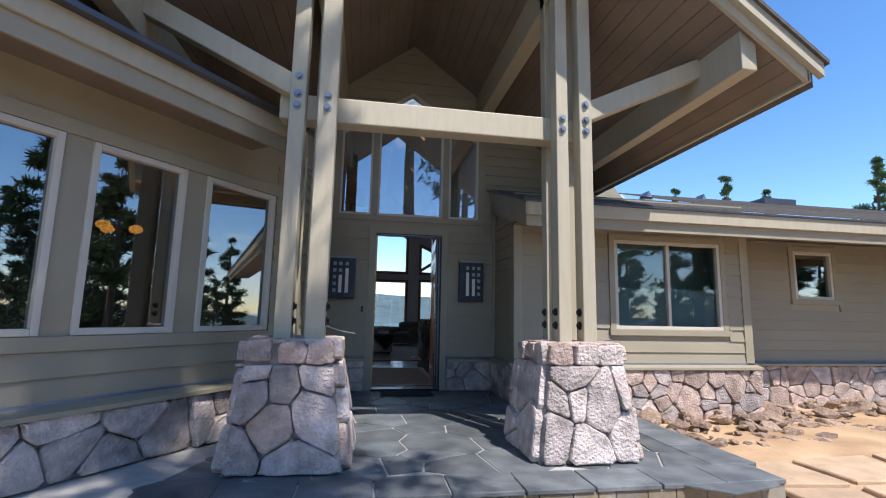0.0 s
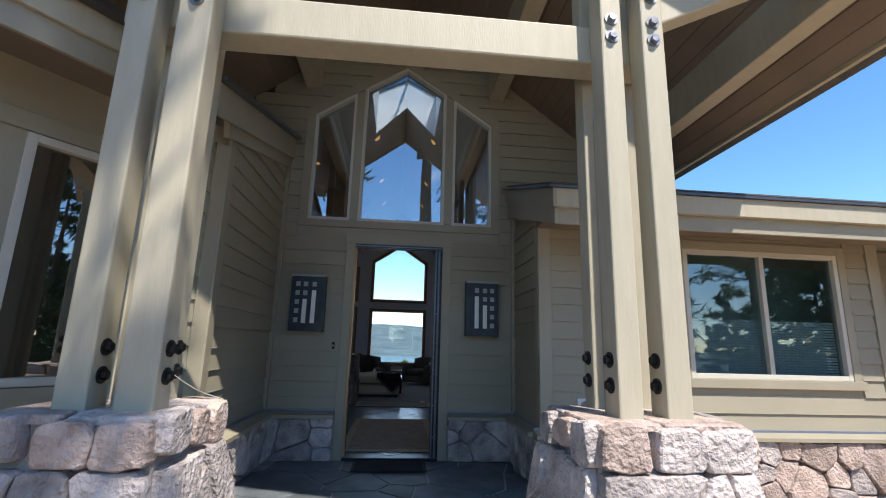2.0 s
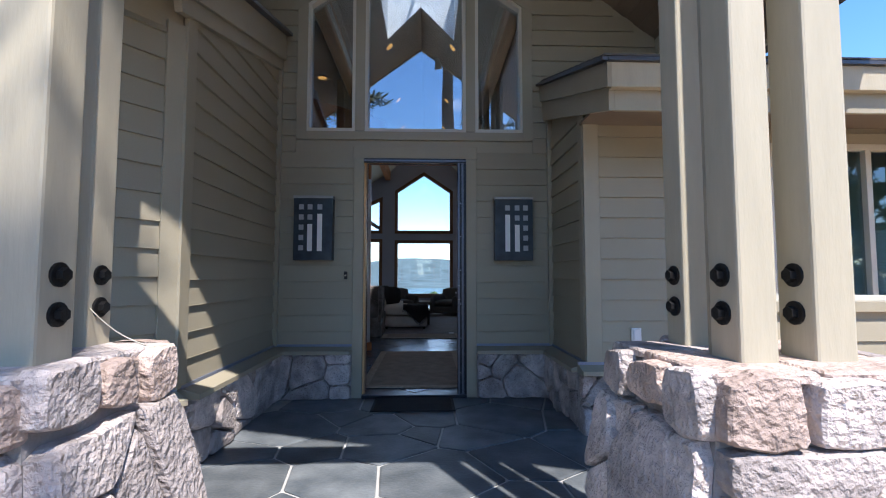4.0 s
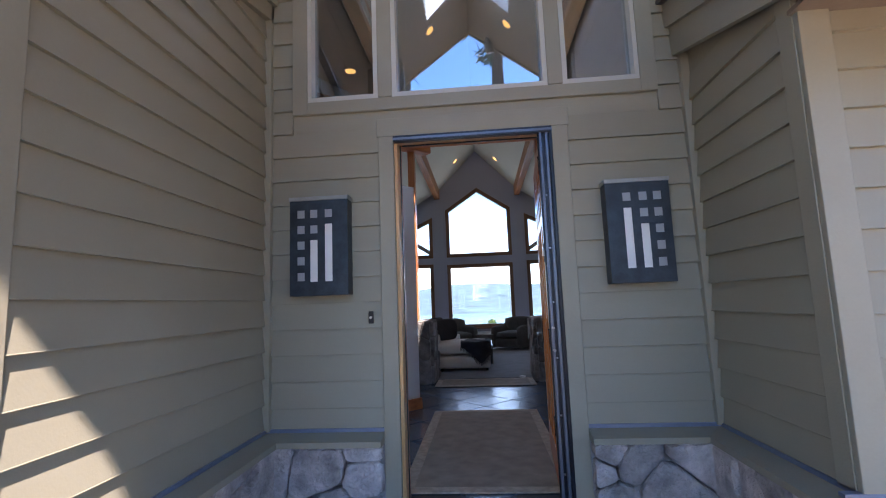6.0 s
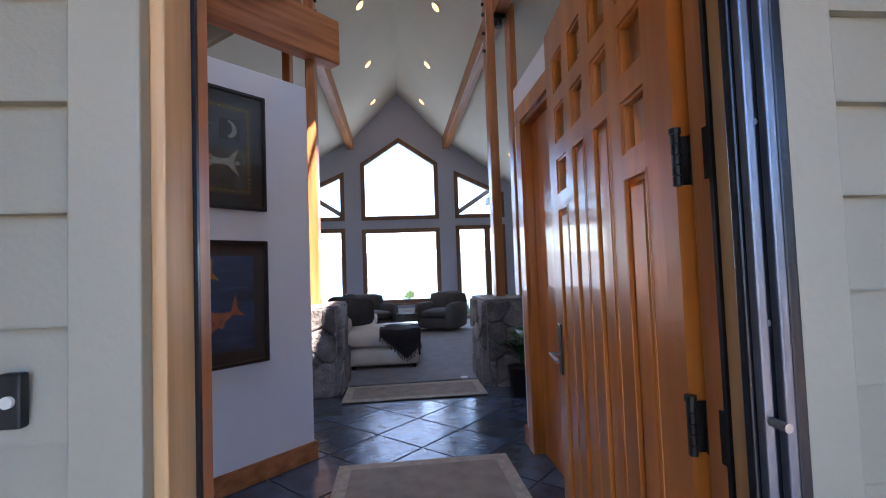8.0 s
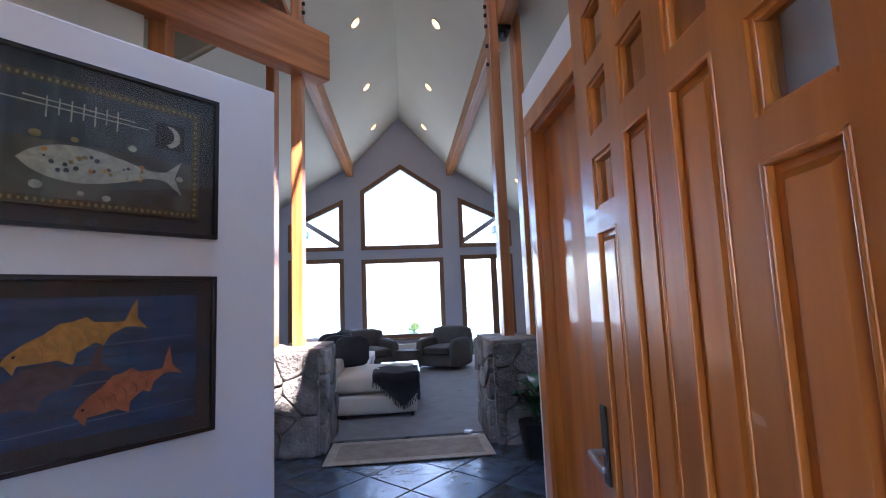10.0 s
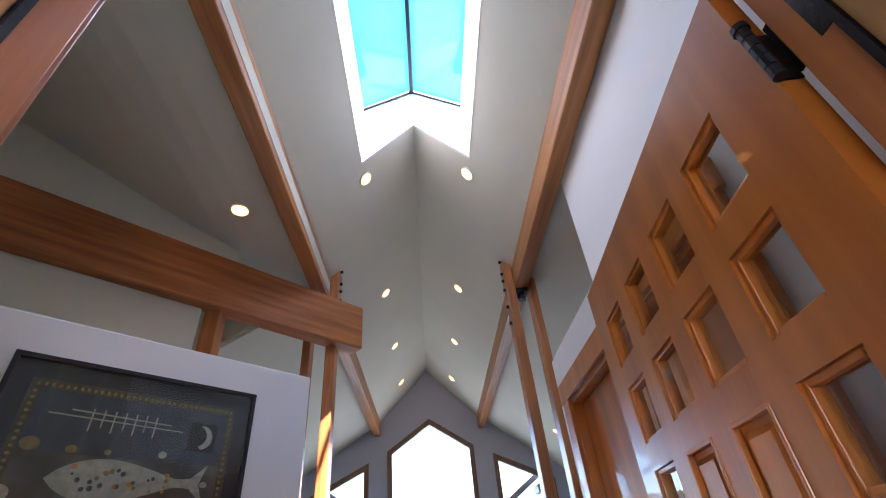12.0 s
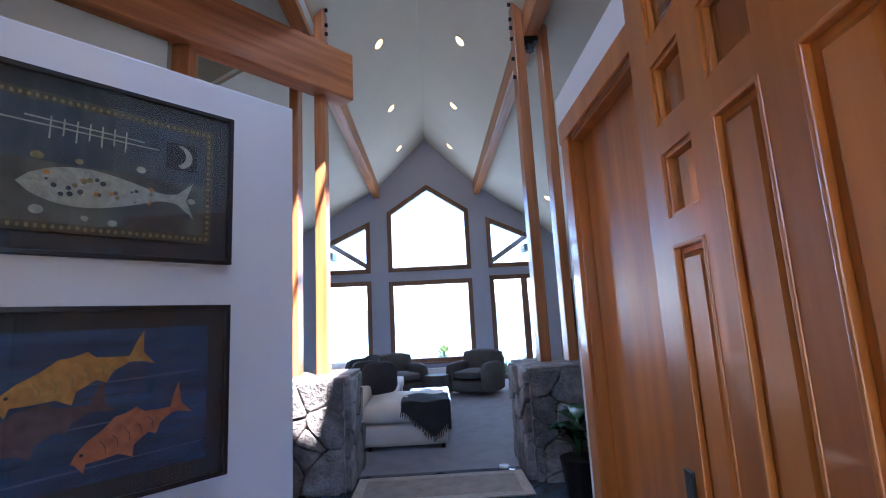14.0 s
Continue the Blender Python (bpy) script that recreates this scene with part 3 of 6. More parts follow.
# ---- right wing ----
RY = -1.05
wall_right = thing("wall_right", "olive lap-sided wing with a sliding window", "wall", kind="structure")
RW0, RW1, RZ0, RZ1 = 2.99, 4.77, 1.03, 2.36
bm = box(XR, RW0, RY, RY + 0.15, -0.36, 3.0)
box(RW1, 5.25, RY, RY + 0.15, -0.36, 3.0, 0, bm)
box(RW0, RW1, RY, RY + 0.15, -0.36, RZ0, 0, bm)
box(RW0, RW1, RY, RY + 0.15, RZ1, 3.0, 0, bm)
box(XR, XR + 0.15, RY + 0.15, 0.0, -0.36, 3.0, 0, bm)
box(5.10, 5.25, RY + 0.15, -0.45, -0.36, 3.0, 0, bm)
part("wall_core", bm, TRIM, wall_right)
laps(wall_right, lambda s, d, z: (XR + s, RY - d, z), 3.8, 0.53, 2.55, [(RW0 - XR - 0.1, RW1 - XR + 0.1, RZ0 - 0.12, RZ1 + 0.1)])
laps(wall_right, lambda s, d, z: (XR - d, RY + s, z), 1.05, 0.53, 2.75)
part("corner_board", box(XR - 0.03, XR + 0.10, RY - 0.032, RY, 0.53, 2.7, 0.004), TRIM, wall_right)
part("corner_board", box(XR - 0.034, XR, RY, RY + 0.1, 0.53, 2.7, 0.004), TRIM, wall_right)
part("corner_board", box(5.12, 5.26, RY - 0.034, RY, 0.5, 2.5, 0.004), TRIM, wall_right)
window("window_right", "sliding cream-framed window with white blinds inside", lambda u, v, d: (RW0 + u, RY - d, RZ0 + v), RW1 - RW0, RZ1 - RZ0, 2, glass=GLASS_MID)
wainscot("stone_base_right", "sunlit tan and grey field-stone base of the wing", lambda u, v, d: (XR - 0.1 + u, RY - d, v), 3.95, BASE_H, 7, size=0.26, mats=(STONE, STONE_W), start=-0.3)
wainscot("stone_base_alcove_right", "grey field-stone base along the alcove side wall", lambda u, v, d: (XR - d, RY + u, v), 1.05, BASE_H, 8)
wall_far = thing("wall_right_far", "recessed olive lap-sided wall with a small window", "wall", kind="structure")
FY = -0.45
SW0, SW1, SZ0, SZ1 = 6.75, 7.55, 1.58, 2.42
bm = box(5.25, SW0, FY, FY + 0.15, -0.36, 3.0)
box(SW1, 14, FY, FY + 0.15, -0.36, 3.0, 0, bm)
box(SW0, SW1, FY, FY + 0.15, -0.36, SZ0, 0, bm)
box(SW0, SW1, FY, FY + 0.15, SZ1, 3.0, 0, bm)
part("wall_core", bm, TRIM, wall_far)
laps(wall_far, lambda s, d, z: (5.25 + s, FY - d, z), 8.5, 0.53, 2.6, [(SW0 - 5.35, SW1 - 5.15, SZ0 - 0.1, SZ1 + 0.1)])
window("window_small", "small square cream-framed window", lambda u, v, d: (SW0 + u, FY - d, SZ0 + v), SW1 - SW0, SZ1 - SZ0, 1)
wainscot("stone_base_far", "sunlit tan and grey field-stone base of the far wall", lambda u, v, d: (5.25 + u, FY - d, v), 6.5, BASE_H, 9, size=0.27, mats=(STONE, STONE_W, STONE_W), start=-0.3)

right_roof = thing("right_roof", "low shingled roof of the side wing with stepped painted fascia", "roof", kind="structure")
EY = -1.84


def roofpart(name, bm, mat):
    return part(name, bm, mat, right_roof)


roofpart("fascia", box(1.40, 14, EY + 0.06, EY + 0.09, 2.36, 2.52, 0.004), TRIM)
roofpart("upper_fascia", box(1.36, 14, EY, EY + 0.06, 2.50, 2.67, 0.004), TIMBER)
roofpart("drip_edge", box(1.33, 14, EY - 0.03, EY + 0.06, 2.67, 2.695), GUTTER)
roofpart("eave_soffit", box(1.40, 14, EY + 0.09, RY + 0.0, 2.5, 2.52), SOFFIT)
RS = 0.33
roofpart("rake_board", prism([(EY, 2.50), (EY, 2.67), (0.0, 2.67 + RS * 1.84), (0.0, 2.50 + RS * 1.84)], 0, 1.33, 1.36), TRIM)
roofpart("rake_board", prism([(EY + 0.06, 2.36), (EY + 0.06, 2.52), (0.0, 2.5 + RS * 1.84), (0.0, 2.30 + RS * 1.84)], 0, 1.36, 1.40), TRIM)
roofpart("drip_edge", prism([(EY - 0.02, 2.672), (EY - 0.02, 2.70), (0.0, 2.70 + RS * 1.84), (0.0, 2.672 + RS * 1.84)], 0, 1.29, 1.40), GUTTER)
bm = bmesh.new()
for k in range(34):
    y = EY - 0.03 + k * 0.14
    z = 2.70 + RS * (k * 0.14)
    prism([(y, z), (y, z + 0.014), (y + 0.16, z + RS * 0.16 + 0.004), (y + 0.16, z + RS * 0.16)], 0, 1.30 if y < -0.2 else 5.2, 14.0, bm)
roofpart("shingles", bm, SHINGLE)

# ---- porch roof ----
porch_roof = thing("porch_roof", "tall gabled porch roof with tongue-and-groove soffit and shingles", "roof", kind="structure")
RF, EX = -4.08, 3.20
soffit = bmesh.new()
for s in (-1, 1):
    n = 25
    for k in range(n):
        a, b = EX * k / n, EX * (k + 1) / n - 0.006
        prism([(s * a, soffit_z(a)), (s * b, soffit_z(b)), (s * b, soffit_z(b) + 0.02), (s * a, soffit_z(a) + 0.02)], 1, RF + 0.03, 0.0, soffit)
ob = obj("ceiling_porch", soffit, SOFFIT)
tagged(ob, "brown tongue-and-groove boarded porch ceiling", "ceiling", kind="structure")
bm = bmesh.new()
for s in (-1, 1):
    prism([(0, RIDGE + 0.02), (s * (EX + 0.1), soffit_z(EX + 0.1) + 0.02), (s * (EX + 0.1), soffit_z(EX + 0.1) + 0.16), (0, RIDGE + 0.20)], 1, RF + 0.04, 0.17, bm)
part("roof_deck", bm, SHINGLE, porch_roof)
for s in (-1, 1):
    part("rake_fascia", prism([(0, RIDGE - 0.02), (s * (EX + 0.02), soffit_z(EX + 0.02) - 0.02), (s * (EX + 0.02), soffit_z(EX) + 0.10), (0, RIDGE + 0.11)], 1, RF - 0.0, RF + 0.04), TIMBER, porch_roof)
    part("upper_rake_fascia", prism([(0, RIDGE + 0.09), (s * (EX + 0.12), soffit_z(EX + 0.12) + 0.09), (s * (EX + 0.12), soffit_z(EX + 0.12) + 0.22), (0, RIDGE + 0.24)], 1, RF - 0.06, RF + 0.0), TIMBER, porch_roof)
    part("drip_edge", prism([(0, RIDGE + 0.24), (s * (EX + 0.15), soffit_z(EX + 0.15) + 0.22), (s * (EX + 0.15), soffit_z(EX + 0.15) + 0.26), (0, RIDGE + 0.29)], 1, RF - 0.09, RF + 0.3), SHINGLE, porch_roof)
    x = s * EX
    part("eave_fascia", box(min(x, x + s * 0.04), max(x, x + s * 0.04), RF, 0.2, soffit_z(EX) - 0.03, soffit_z(EX) + 0.15, 0.004), TIMBER, porch_roof)
# purlins under the soffit, and the outer eave beams with their braces
for s in (-1, 1):
    part("purlin", box(s * 1.2 - 0.1, s * 1.2 + 0.1, RF + 0.5, 0.0, 4.52, soffit_z(1.1) + 0.0, 0.01), TIMBER, porch_roof)
    part("eave_beam", box(s * 2.69 - 0.08, s * 2.69 + 0.08, RF + 0.08, 0.0, 3.45, soffit_z(2.57) + 0.0, 0.01), TIMBER, porch_roof)
    part("brace", beam((s * 1.36, -3.36, 3.165), (s * 2.64, -3.42, 3.765), 0.13, 0.19), TIMBER, porch_roof)


# ---- posts on stone pedestals ----
def pedestal(name, label, cx, seed):
    p = tagged(new(name), label, "pedestal")
    h = 0.98
    bx0, bx1, by0, by1 = cx - 0.46, cx + 0.46, -3.64, -2.78
    tx0, tx1, ty0, ty1 = cx - 0.345, cx + 0.345, -3.56, -2.97
    if cx > 0:
        bx0, tx0 = bx0 + 0.05, tx0 + 0.06
    else:
        bx1, tx1 = bx1 - 0.05, tx1 - 0.07
    ring = [((bx0, by0), (tx0, ty0)), ((bx1, by0), (tx1, ty0)), ((bx1, by1), (tx1, ty1)), ((bx0, by1), (tx0, ty1))]
    bm = bmesh.new()
    lo = [bm.verts.new((*a, -0.01)) for a, _ in ring]
    hi = [bm.verts.new((*c, h - 0.03)) for _, c in ring]
    bm.faces.new(lo)
    bm.faces.new(hi)
    for i in range(4):
        bm.faces.new((lo[i], lo[(i + 1) % 4], hi[(i + 1) % 4], hi[i]))
    part("core", bm, MORTAR, p)
    for k in range(4):
        (b0, t0), (b1, t1) = ring[k], ring[(k + 1) % 4]
        b0, t0, b1, t1 = (Vector((*v, 0)) for v in (b0, t0, b1, t1))
        w = (b1 - b0).length
        nrm = Vector(((b1 - b0).y, -(b1 - b0).x, 0)).normalized()

        def place(u, v, d, b0=b0, b1=b1, t0=t0, t1=t1, w=w, nrm=nrm):
            f, g = u / w, v / h
            q = (b0.lerp(b1, f)).lerp(t0.lerp(t1, f), g) + nrm * d
            return (q.x, q.y, v)
        stones(p, w, h - 0.19, 0.30, seed + k, place, 0.07, (STONE, STONE, STONE_W) if k < 2 else (STONE,), gap=0.0045)

    cz = h - 0.185
    o = 0.035
    ring2 = [(tx0 - o, ty0 - o), (tx1 + o, ty0 - o), (tx1 + o, ty1 + o), (tx0 - o, ty1 + o)]
    part("core", box(tx0 - o + 0.03, tx1 + o - 0.03, ty0 - o + 0.03, ty1 + o - 0.03, cz, h - 0.02), MORTAR, p)
    for k in range(4):
        a, b2 = Vector((*ring2[k], 0)), Vector((*ring2[(k + 1) % 4], 0))
        w = (b2 - a).length
        nrm = Vector(((b2 - a).y, -(b2 - a).x, 0)).normalized()
        n, u0 = 3, 0.0
        rng = random.Random(seed + 40 + k)
        cuts = [0.0] + sorted(w * (i + rng.uniform(-0.2, 0.2)) / n for i in range(1, n)) + [w]
        for u0, u1 in zip(cuts, cuts[1:]):
            hh = 0.185 + rng.uniform(-0.02, 0.015)
            lean = rng.uniform(-0.035, 0.035)
            poly = [(u0, rng.uniform(-0.02, 0.01)), (u0 * 0.5 + u1 * 0.5, rng.uniform(-0.025, 0.02)), (u1, rng.uniform(-0.02, 0.01)), (u1 + (lean if u1 < w else 0), hh * 0.6), (u1 - 0.02, hh), (u0 * 0.45 + u1 * 0.55, hh + rng.uniform(-0.01, 0.012)), (u0 + 0.02, hh - rng.uniform(0, 0.03)), (u0 + (lean if u0 > 0 else 0), hh * 0.55)]
            bm = stone(poly, lambda u, v, d, a=a, b2=b2, w=w, nrm=nrm: tuple(a.lerp(b2, u / w) + nrm * (d - 0.03) + Vector((0, 0, cz + v))), 0.075, rng, 0.004)
            if bm:
                part("cap_stone", bm, rng.choice((STONE, STONE_W)), p)
    stones(p, tx1 - tx0 + 2 * o, ty1 - ty0 + 2 * o, 0.42, seed + 9, lambda u, v, d: (tx0 - o + u, ty0 - o + v, h - 0.035 + d), 0.03, (STONE, STONE_W), "cap_stone", gap=0.008, flat=True)
    return p


pedestal("stone_pedestal", "tapered field-stone pedestal carrying clustered timber posts", -1.19, 21)
pedestal("stone_pedestal", "tapered field-stone pedestal carrying clustered timber posts", 1.20, 41)


def bolt(bm, x, y, z, r=0.03):
    tube((x, y + 0.002, z), (x, y - 0.008, z), r * 1.25, 14, bm)
    tube((x, y - 0.008, z), (x, y - 0.03, z), r * 0.75, 6, bm)


def post(name, x0, x1, y0, y1, z0, z1, label, bolts=()):
    p = thing(name, label, "post", group="porch posts")
    part("timber", box(x0, x1, y0, y1, z0, z1, 0.01), TIMBER, p)
    for bz in bolts:
        bm = bmesh.new()
        bolt(bm, (x0 + x1) / 2, y0, bz)
        part("bolt", bm, STEEL if bz > 2 else BLACK, p)
    return p


PL = "tan painted square porch timber post with bolted washers"
FRONT_POSTS = {-1: ((0.985, 1.15), (1.255, 1.39)), 1: ((1.065, 1.185), (1.30, 1.43))}
for sgn in (-1, 1):
    for k, (c0, c1) in enumerate(FRONT_POSTS[sgn]):
        a, b_ = sorted((sgn * c0, sgn * c1))
        q = post("porch_post", a, b_, -3.44, -3.29, 0.93, soffit_z((c0 + c1) / 2) - 0.05, PL, (3.24, 3.08, 2.97) if k else (3.08, 2.97))
        for z in (1.235, 1.115):
            x = sgn * c0
            bm = tube((x, -3.365, z), (x - sgn * 0.008, -3.365, z), 0.038, 14)
            tube((x - sgn * 0.008, -3.365, z), (x - sgn * 0.028, -3.365, z), 0.022, 6, bm)
            part("bolt", bm, BLACK, q)
    a, b_ = sorted((sgn * 1.10, sgn * 1.21))
    q = post("porch_post", a, b_, -3.08, -2.95, 0.93, soffit_z(1.15) - 0.05, PL)
    for z in (1.235, 1.115):
        bm = tube((sgn * 1.10, -3.02, z), (sgn * 1.092, -3.02, z), 0.038, 14)
        tube((sgn * 1.092, -3.02, z), (sgn * 1.072, -3.02, z), 0.022, 6, bm)
        part("bolt", bm, BLACK, q)
    a, b_ = sorted((sgn * 1.33, sgn * 1.45))
    post("porch_post", a, b_, -3.08, -2.95, 0.93, soffit_z(1.4) - 0.05, PL)
    # Added pale strips that draw the bright, lit gaps between the posts.
    for x in (1.235, 1.08):
        st = thing("steel_strap", "narrow pale steel strap between the porch posts", "strap")
        part("strip", box(sgn * x - 0.008, sgn * x + 0.008, -3.285, -3.27, 0.95, 2.55), TRIM, st)
part_beam = thing("tie_beam", "tan painted timber tie beam with knots and checks", "beam")
part("timber", box(-1.50, 1.50, -3.285, -3.10, 2.91, 3.15, 0.012), TIMBER, part_beam)


# ================= interior =================
def flat(poly, z0, z1):
    return prism(poly, 2, z0, z1)


W7 = wing(7, -0.15, 0)
fl = obj("floor", flat([(-11, 4.95), (8, 4.95), (8, 11.6), (-11, 11.6)], -0.1, 0.045), CARPET)
tagged(fl, "grey-blue carpet of the living room", "carpet", kind="structure")
entry_floor = obj("floor_entry", flat([(-11, W7[1]), (W7[0], W7[1]), (-1.62, -1.72), (-1.62, -0.0), (1.6, 0.0), (8, 0.17), (8, 4.95), (-11, 4.95)], -0.1, 0.028), material("dark_grout", (0.05, 0.058, 0.07), 0.8))
tagged(entry_floor, "dark diagonal slate tile floor in the entry", "floor", kind="structure")

CR, CS, CX, CS2 = 6.245, 1.02, 1.24, 0.60
SKY0, SKY1, SKYX = 1.1, 3.47, 0.62


def ceil_z(x):
    cs = CS2 if x < 0 else 0.72
    x = abs(x)
    return CR - CS * x if x < CX else CR - CS * CX - cs * (x - CX)


ceil = bmesh.new()
for s in (-1, 1):
    def slope(x0, x1, y0, y1):
        za, zb = ceil_z(s * x0), ceil_z(s * x1)
        prism([(s * x0, za), (s * x1, zb), (s * x1, zb + 0.15), (s * x0, za + 0.15)], 1, y0, y1, ceil)
    slope(0, SKYX, 0.17, SKY0)
    slope(0, SKYX, SKY1, 11.6)
    slope(SKYX, CX, 0.17, 11.6)
    slope(CX, 5.0, 0.17 if s > 0 else 5.0, 11.6)
prism([(-1.2, 4.78), (-1.7, 4.785), (-1.9, 4.80), (-2.1, 4.83), (-2.3, 4.875), (-2.5, 4.935), (-2.8, 5.035), (-4.05, 5.475), (-4.05, 5.62), (-2.2, 5.05), (-1.2, 4.93)], 1, 0.17, 5.05, ceil)
box(-6.0, -4.05, 0.17, 5.05, 2.74, 2.9, 0, ceil)
box(-11, -6.0, 0.17, 11.6, 2.74, 2.9, 0, ceil)
box(-6.0, -5.0, 5.05, 11.6, 2.74, 2.9, 0, ceil)
box(5, 8, 0.17, 11.6, 2.74, 2.9, 0, ceil)
prism([(-1.62, -1.72), (W7[0], W7[1]), (-11, W7[1]), (-11, 0.17), (-1.62, 0.17)], 2, 2.72, 2.85, ceil)
tagged(obj("ceiling", ceil, DRYWALL), "pale vaulted drywall ceiling", "ceiling", kind="structure")

sky_well = thing("skylight", "ridge skylight with white well and dark ridge bar", "skylight", kind="structure")
ZT = 6.85
for s in (-1, 1):
    part("well_side", prism([(SKY0, ceil_z(SKYX)), (SKY1, ceil_z(SKYX)), (SKY1, ZT - 0.28), (SKY0, ZT - 0.28)], 0, s * (SKYX - 0.006), s * (SKYX + 0.03)), WHITEWALL, sky_well)
    part("pane", prism([(0, ZT + 0.06), (s * SKYX, ZT - 0.28), (s * SKYX, ZT - 0.275), (0, ZT + 0.066)], 1, SKY0, SKY1), clear_glass("skylight_glass", (0.55, 0.9, 0.98), 1.0), sky_well).visible_shadow = False
for y0, y1 in ((SKY0 - 0.03, SKY0 + 0.006), (SKY1 - 0.006, SKY1 + 0.03)):
    bm = bmesh.new()
    for s in (-1, 1):
        prism([(s * SKYX, ceil_z(SKYX) - 0.004), (0, CR - 0.004), (0, ZT + 0.05), (s * SKYX, ZT - 0.28)], 1, y0, y1, bm)
    part("well_end", bm, WHITEWALL, sky_well)
part("ridge_bar", box(-0.022, 0.022, SKY0, SKY1, ZT + 0.0, ZT + 0.05), BLACK, sky_well)
for s in (-1, 1):
    part("end_bar", beam((0, SKY1 - 0.02, ZT + 0.03), (s * SKYX, SKY1 - 0.02, ZT - 0.3), 0.03, 0.03, 0), BLACK, sky_well)

# far wall with its windows
FYW = 11.6
wall_far_room = thing("wall_north", "grey-white gable wall full of windows over the lake", "wall", kind="structure")
bm = bmesh.new()


def fw(poly):
    prism(poly, 1, FYW, FYW + 0.2, bm)


TOPZ = 6.6
fw([(-0.99, 0.0), (0.99, 0.0), (0.99, 0.58), (-0.99, 0.58)])
fw([(-0.99, 2.49), (0.99, 2.49), (0.99, 2.83), (-0.99, 2.83)])
for s in (-1, 1):
    fw([(0, 4.95), (s * 0.99, 4.29), (s * 0.99, TOPZ), (0, TOPZ)])
    fw([(s * 0.99, 0.0), (s * 1.53, 0.0), (s * 1.53, TOPZ), (s * 0.99, TOPZ)])
    fw([(s * 1.53, 2.53), (s * 2.8, 2.53), (s * 2.8, 2.83), (s * 1.53, 2.83)])
    fw([(s * 1.53, 4.02), (s * 2.8, 3.43), (s * 2.8, TOPZ), (s * 1.53, TOPZ)])
    fw([(s * 1.53, 0), (s * 2.8, 0), (s * 2.8, 0.58 if s < 0 else 0.1), (s * 1.53, 0.58 if s < 0 else 0.1)])
fw([(-8.2, 0), (-2.8, 0), (-2.8, TOPZ), (-8.2, TOPZ)])
fw([(-9.8, 0), (-8.2, 0), (-8.2, 0.7), (-9.8, 0.7)])
fw([(-9.8, 2.3), (-8.2, 2.3), (-8.2, 3.2), (-9.8, 3.2)])
fw([(-11, 0), (-9.8, 0), (-9.8, 3.2), (-11, 3.2)])
fw([(2.8, 0), (8, 0), (8, TOPZ), (2.8, TOPZ)])
part("wall_core", bm, GABLE, wall_far_room)
WINWOOD = wood("dark_window_wood", (0.20, 0.105, 0.06), (0.26, 0.14, 0.08), 0.45, 2)
FAR = {
    "window_lake_upper": [(-0.99, 2.83), (0.99, 2.83), (0.99, 4.29), (0, 4.95), (-0.99, 4.29)],
    "window_lake_lower": [(-0.99, 0.58), (0.99, 0.58), (0.99, 2.49), (-0.99, 2.49)],
    "window_side_upper_a": [(-2.8, 2.83), (-1.53, 2.83), (-1.53, 4.02), (-2.8, 3.43)],
    "window_side_upper_b": [(1.53, 2.83), (2.8, 2.83), (2.8, 3.43), (1.53, 4.02)],
    "window_side_lower": [(-2.8, 0.58), (-1.53, 0.58), (-1.53, 2.53), (-2.8, 2.53)],
    "window_patio_door": [(1.53, 0.1), (2.8, 0.1), (2.8, 2.53), (1.53, 2.53)],
}
for nm, poly in FAR.items():
    w = tagged(new(nm), "sliding glass door in dark wood" if "door" in nm else "large lake-view window framed in dark wood", "window", kind="structure")
    part("window_frame", ring_frame(poly, 0.06, FYW - 0.03, FYW + 0.1, 0.05), WINWOOD, w)
    g = part("pane", prism(poly, 1, FYW + 0.06, FYW + 0.066), GLASS, w)
    g.visible_shadow = False
    if "door" in nm:
        part("stile", box(2.27, 2.43, FYW - 0.01, FYW + 0.07, 0.1, 2.53, 0.004), WINWOOD, w)
part("window_sill", box(-1.1, 1.1, FYW - 0.1, FYW, 0.50, 0.54, 0.004), WINWOOD, wall_far_room)

shell = thing("wall_room", "plain drywall side walls of the living room", "wall", kind="structure")
part("side_wall", box(-11.2, -11, W7[1], 11.8, 0, 3.0), DRYWALL, shell)
part("side_wall", box(8, 8.2, 0.17, 11.8, 0, 3.0), DRYWALL, shell)
part("side_wall", box(-11, W7[0], W7[1] - 0.2, W7[1], 0, 3.0), DRYWALL, shell)
part("side_wall", box(1.46, 8, 0.0, 0.17, 0, 3.2), DRYWALL, shell)
bm = bmesh.new()
for s in (-1, 1):
    prism([(s * 1.14, ceil_z(1.14) - 1.0), (s * 5.0, 2.0), (s * 5.0, 2.76), (s * 1.24, ceil_z(1.24) + 0.04), (s * 1.14, ceil_z(1.14) + 0.1)], 1, 0.172, 0.20, bm)
    prism([(0, 4.95), (s * 1.14, 4.25), (s * 1.14, ceil_z(1.14) + 0.2), (0, CR + 0.2)], 1, 0.172, 0.20, bm)
part("gable_lining", bm, DRYWALL, shell)
part("side_wall", prism([(-1.62, 2.72), (-4.05, 2.72), (-4.05, 5.5), (-2.2, 4.84), (-1.62, 4.84)], 1, 0.172, 0.3), DRYWALL, shell)
part("side_wall", box(-4.15, -4.05, 0.17, 5.1, 2.72, 5.5), DRYWALL, shell)
part("side_wall", prism([(-1.3, 4.9), (-4.15, 3.2), (-5.0, 2.72), (-5.0, 2.9), (-4.15, 5.6), (-2.2, 4.95), (-1.3, 5.15)], 1, 5.06, 5.2), DRYWALL, shell)
b = bmesh.new()
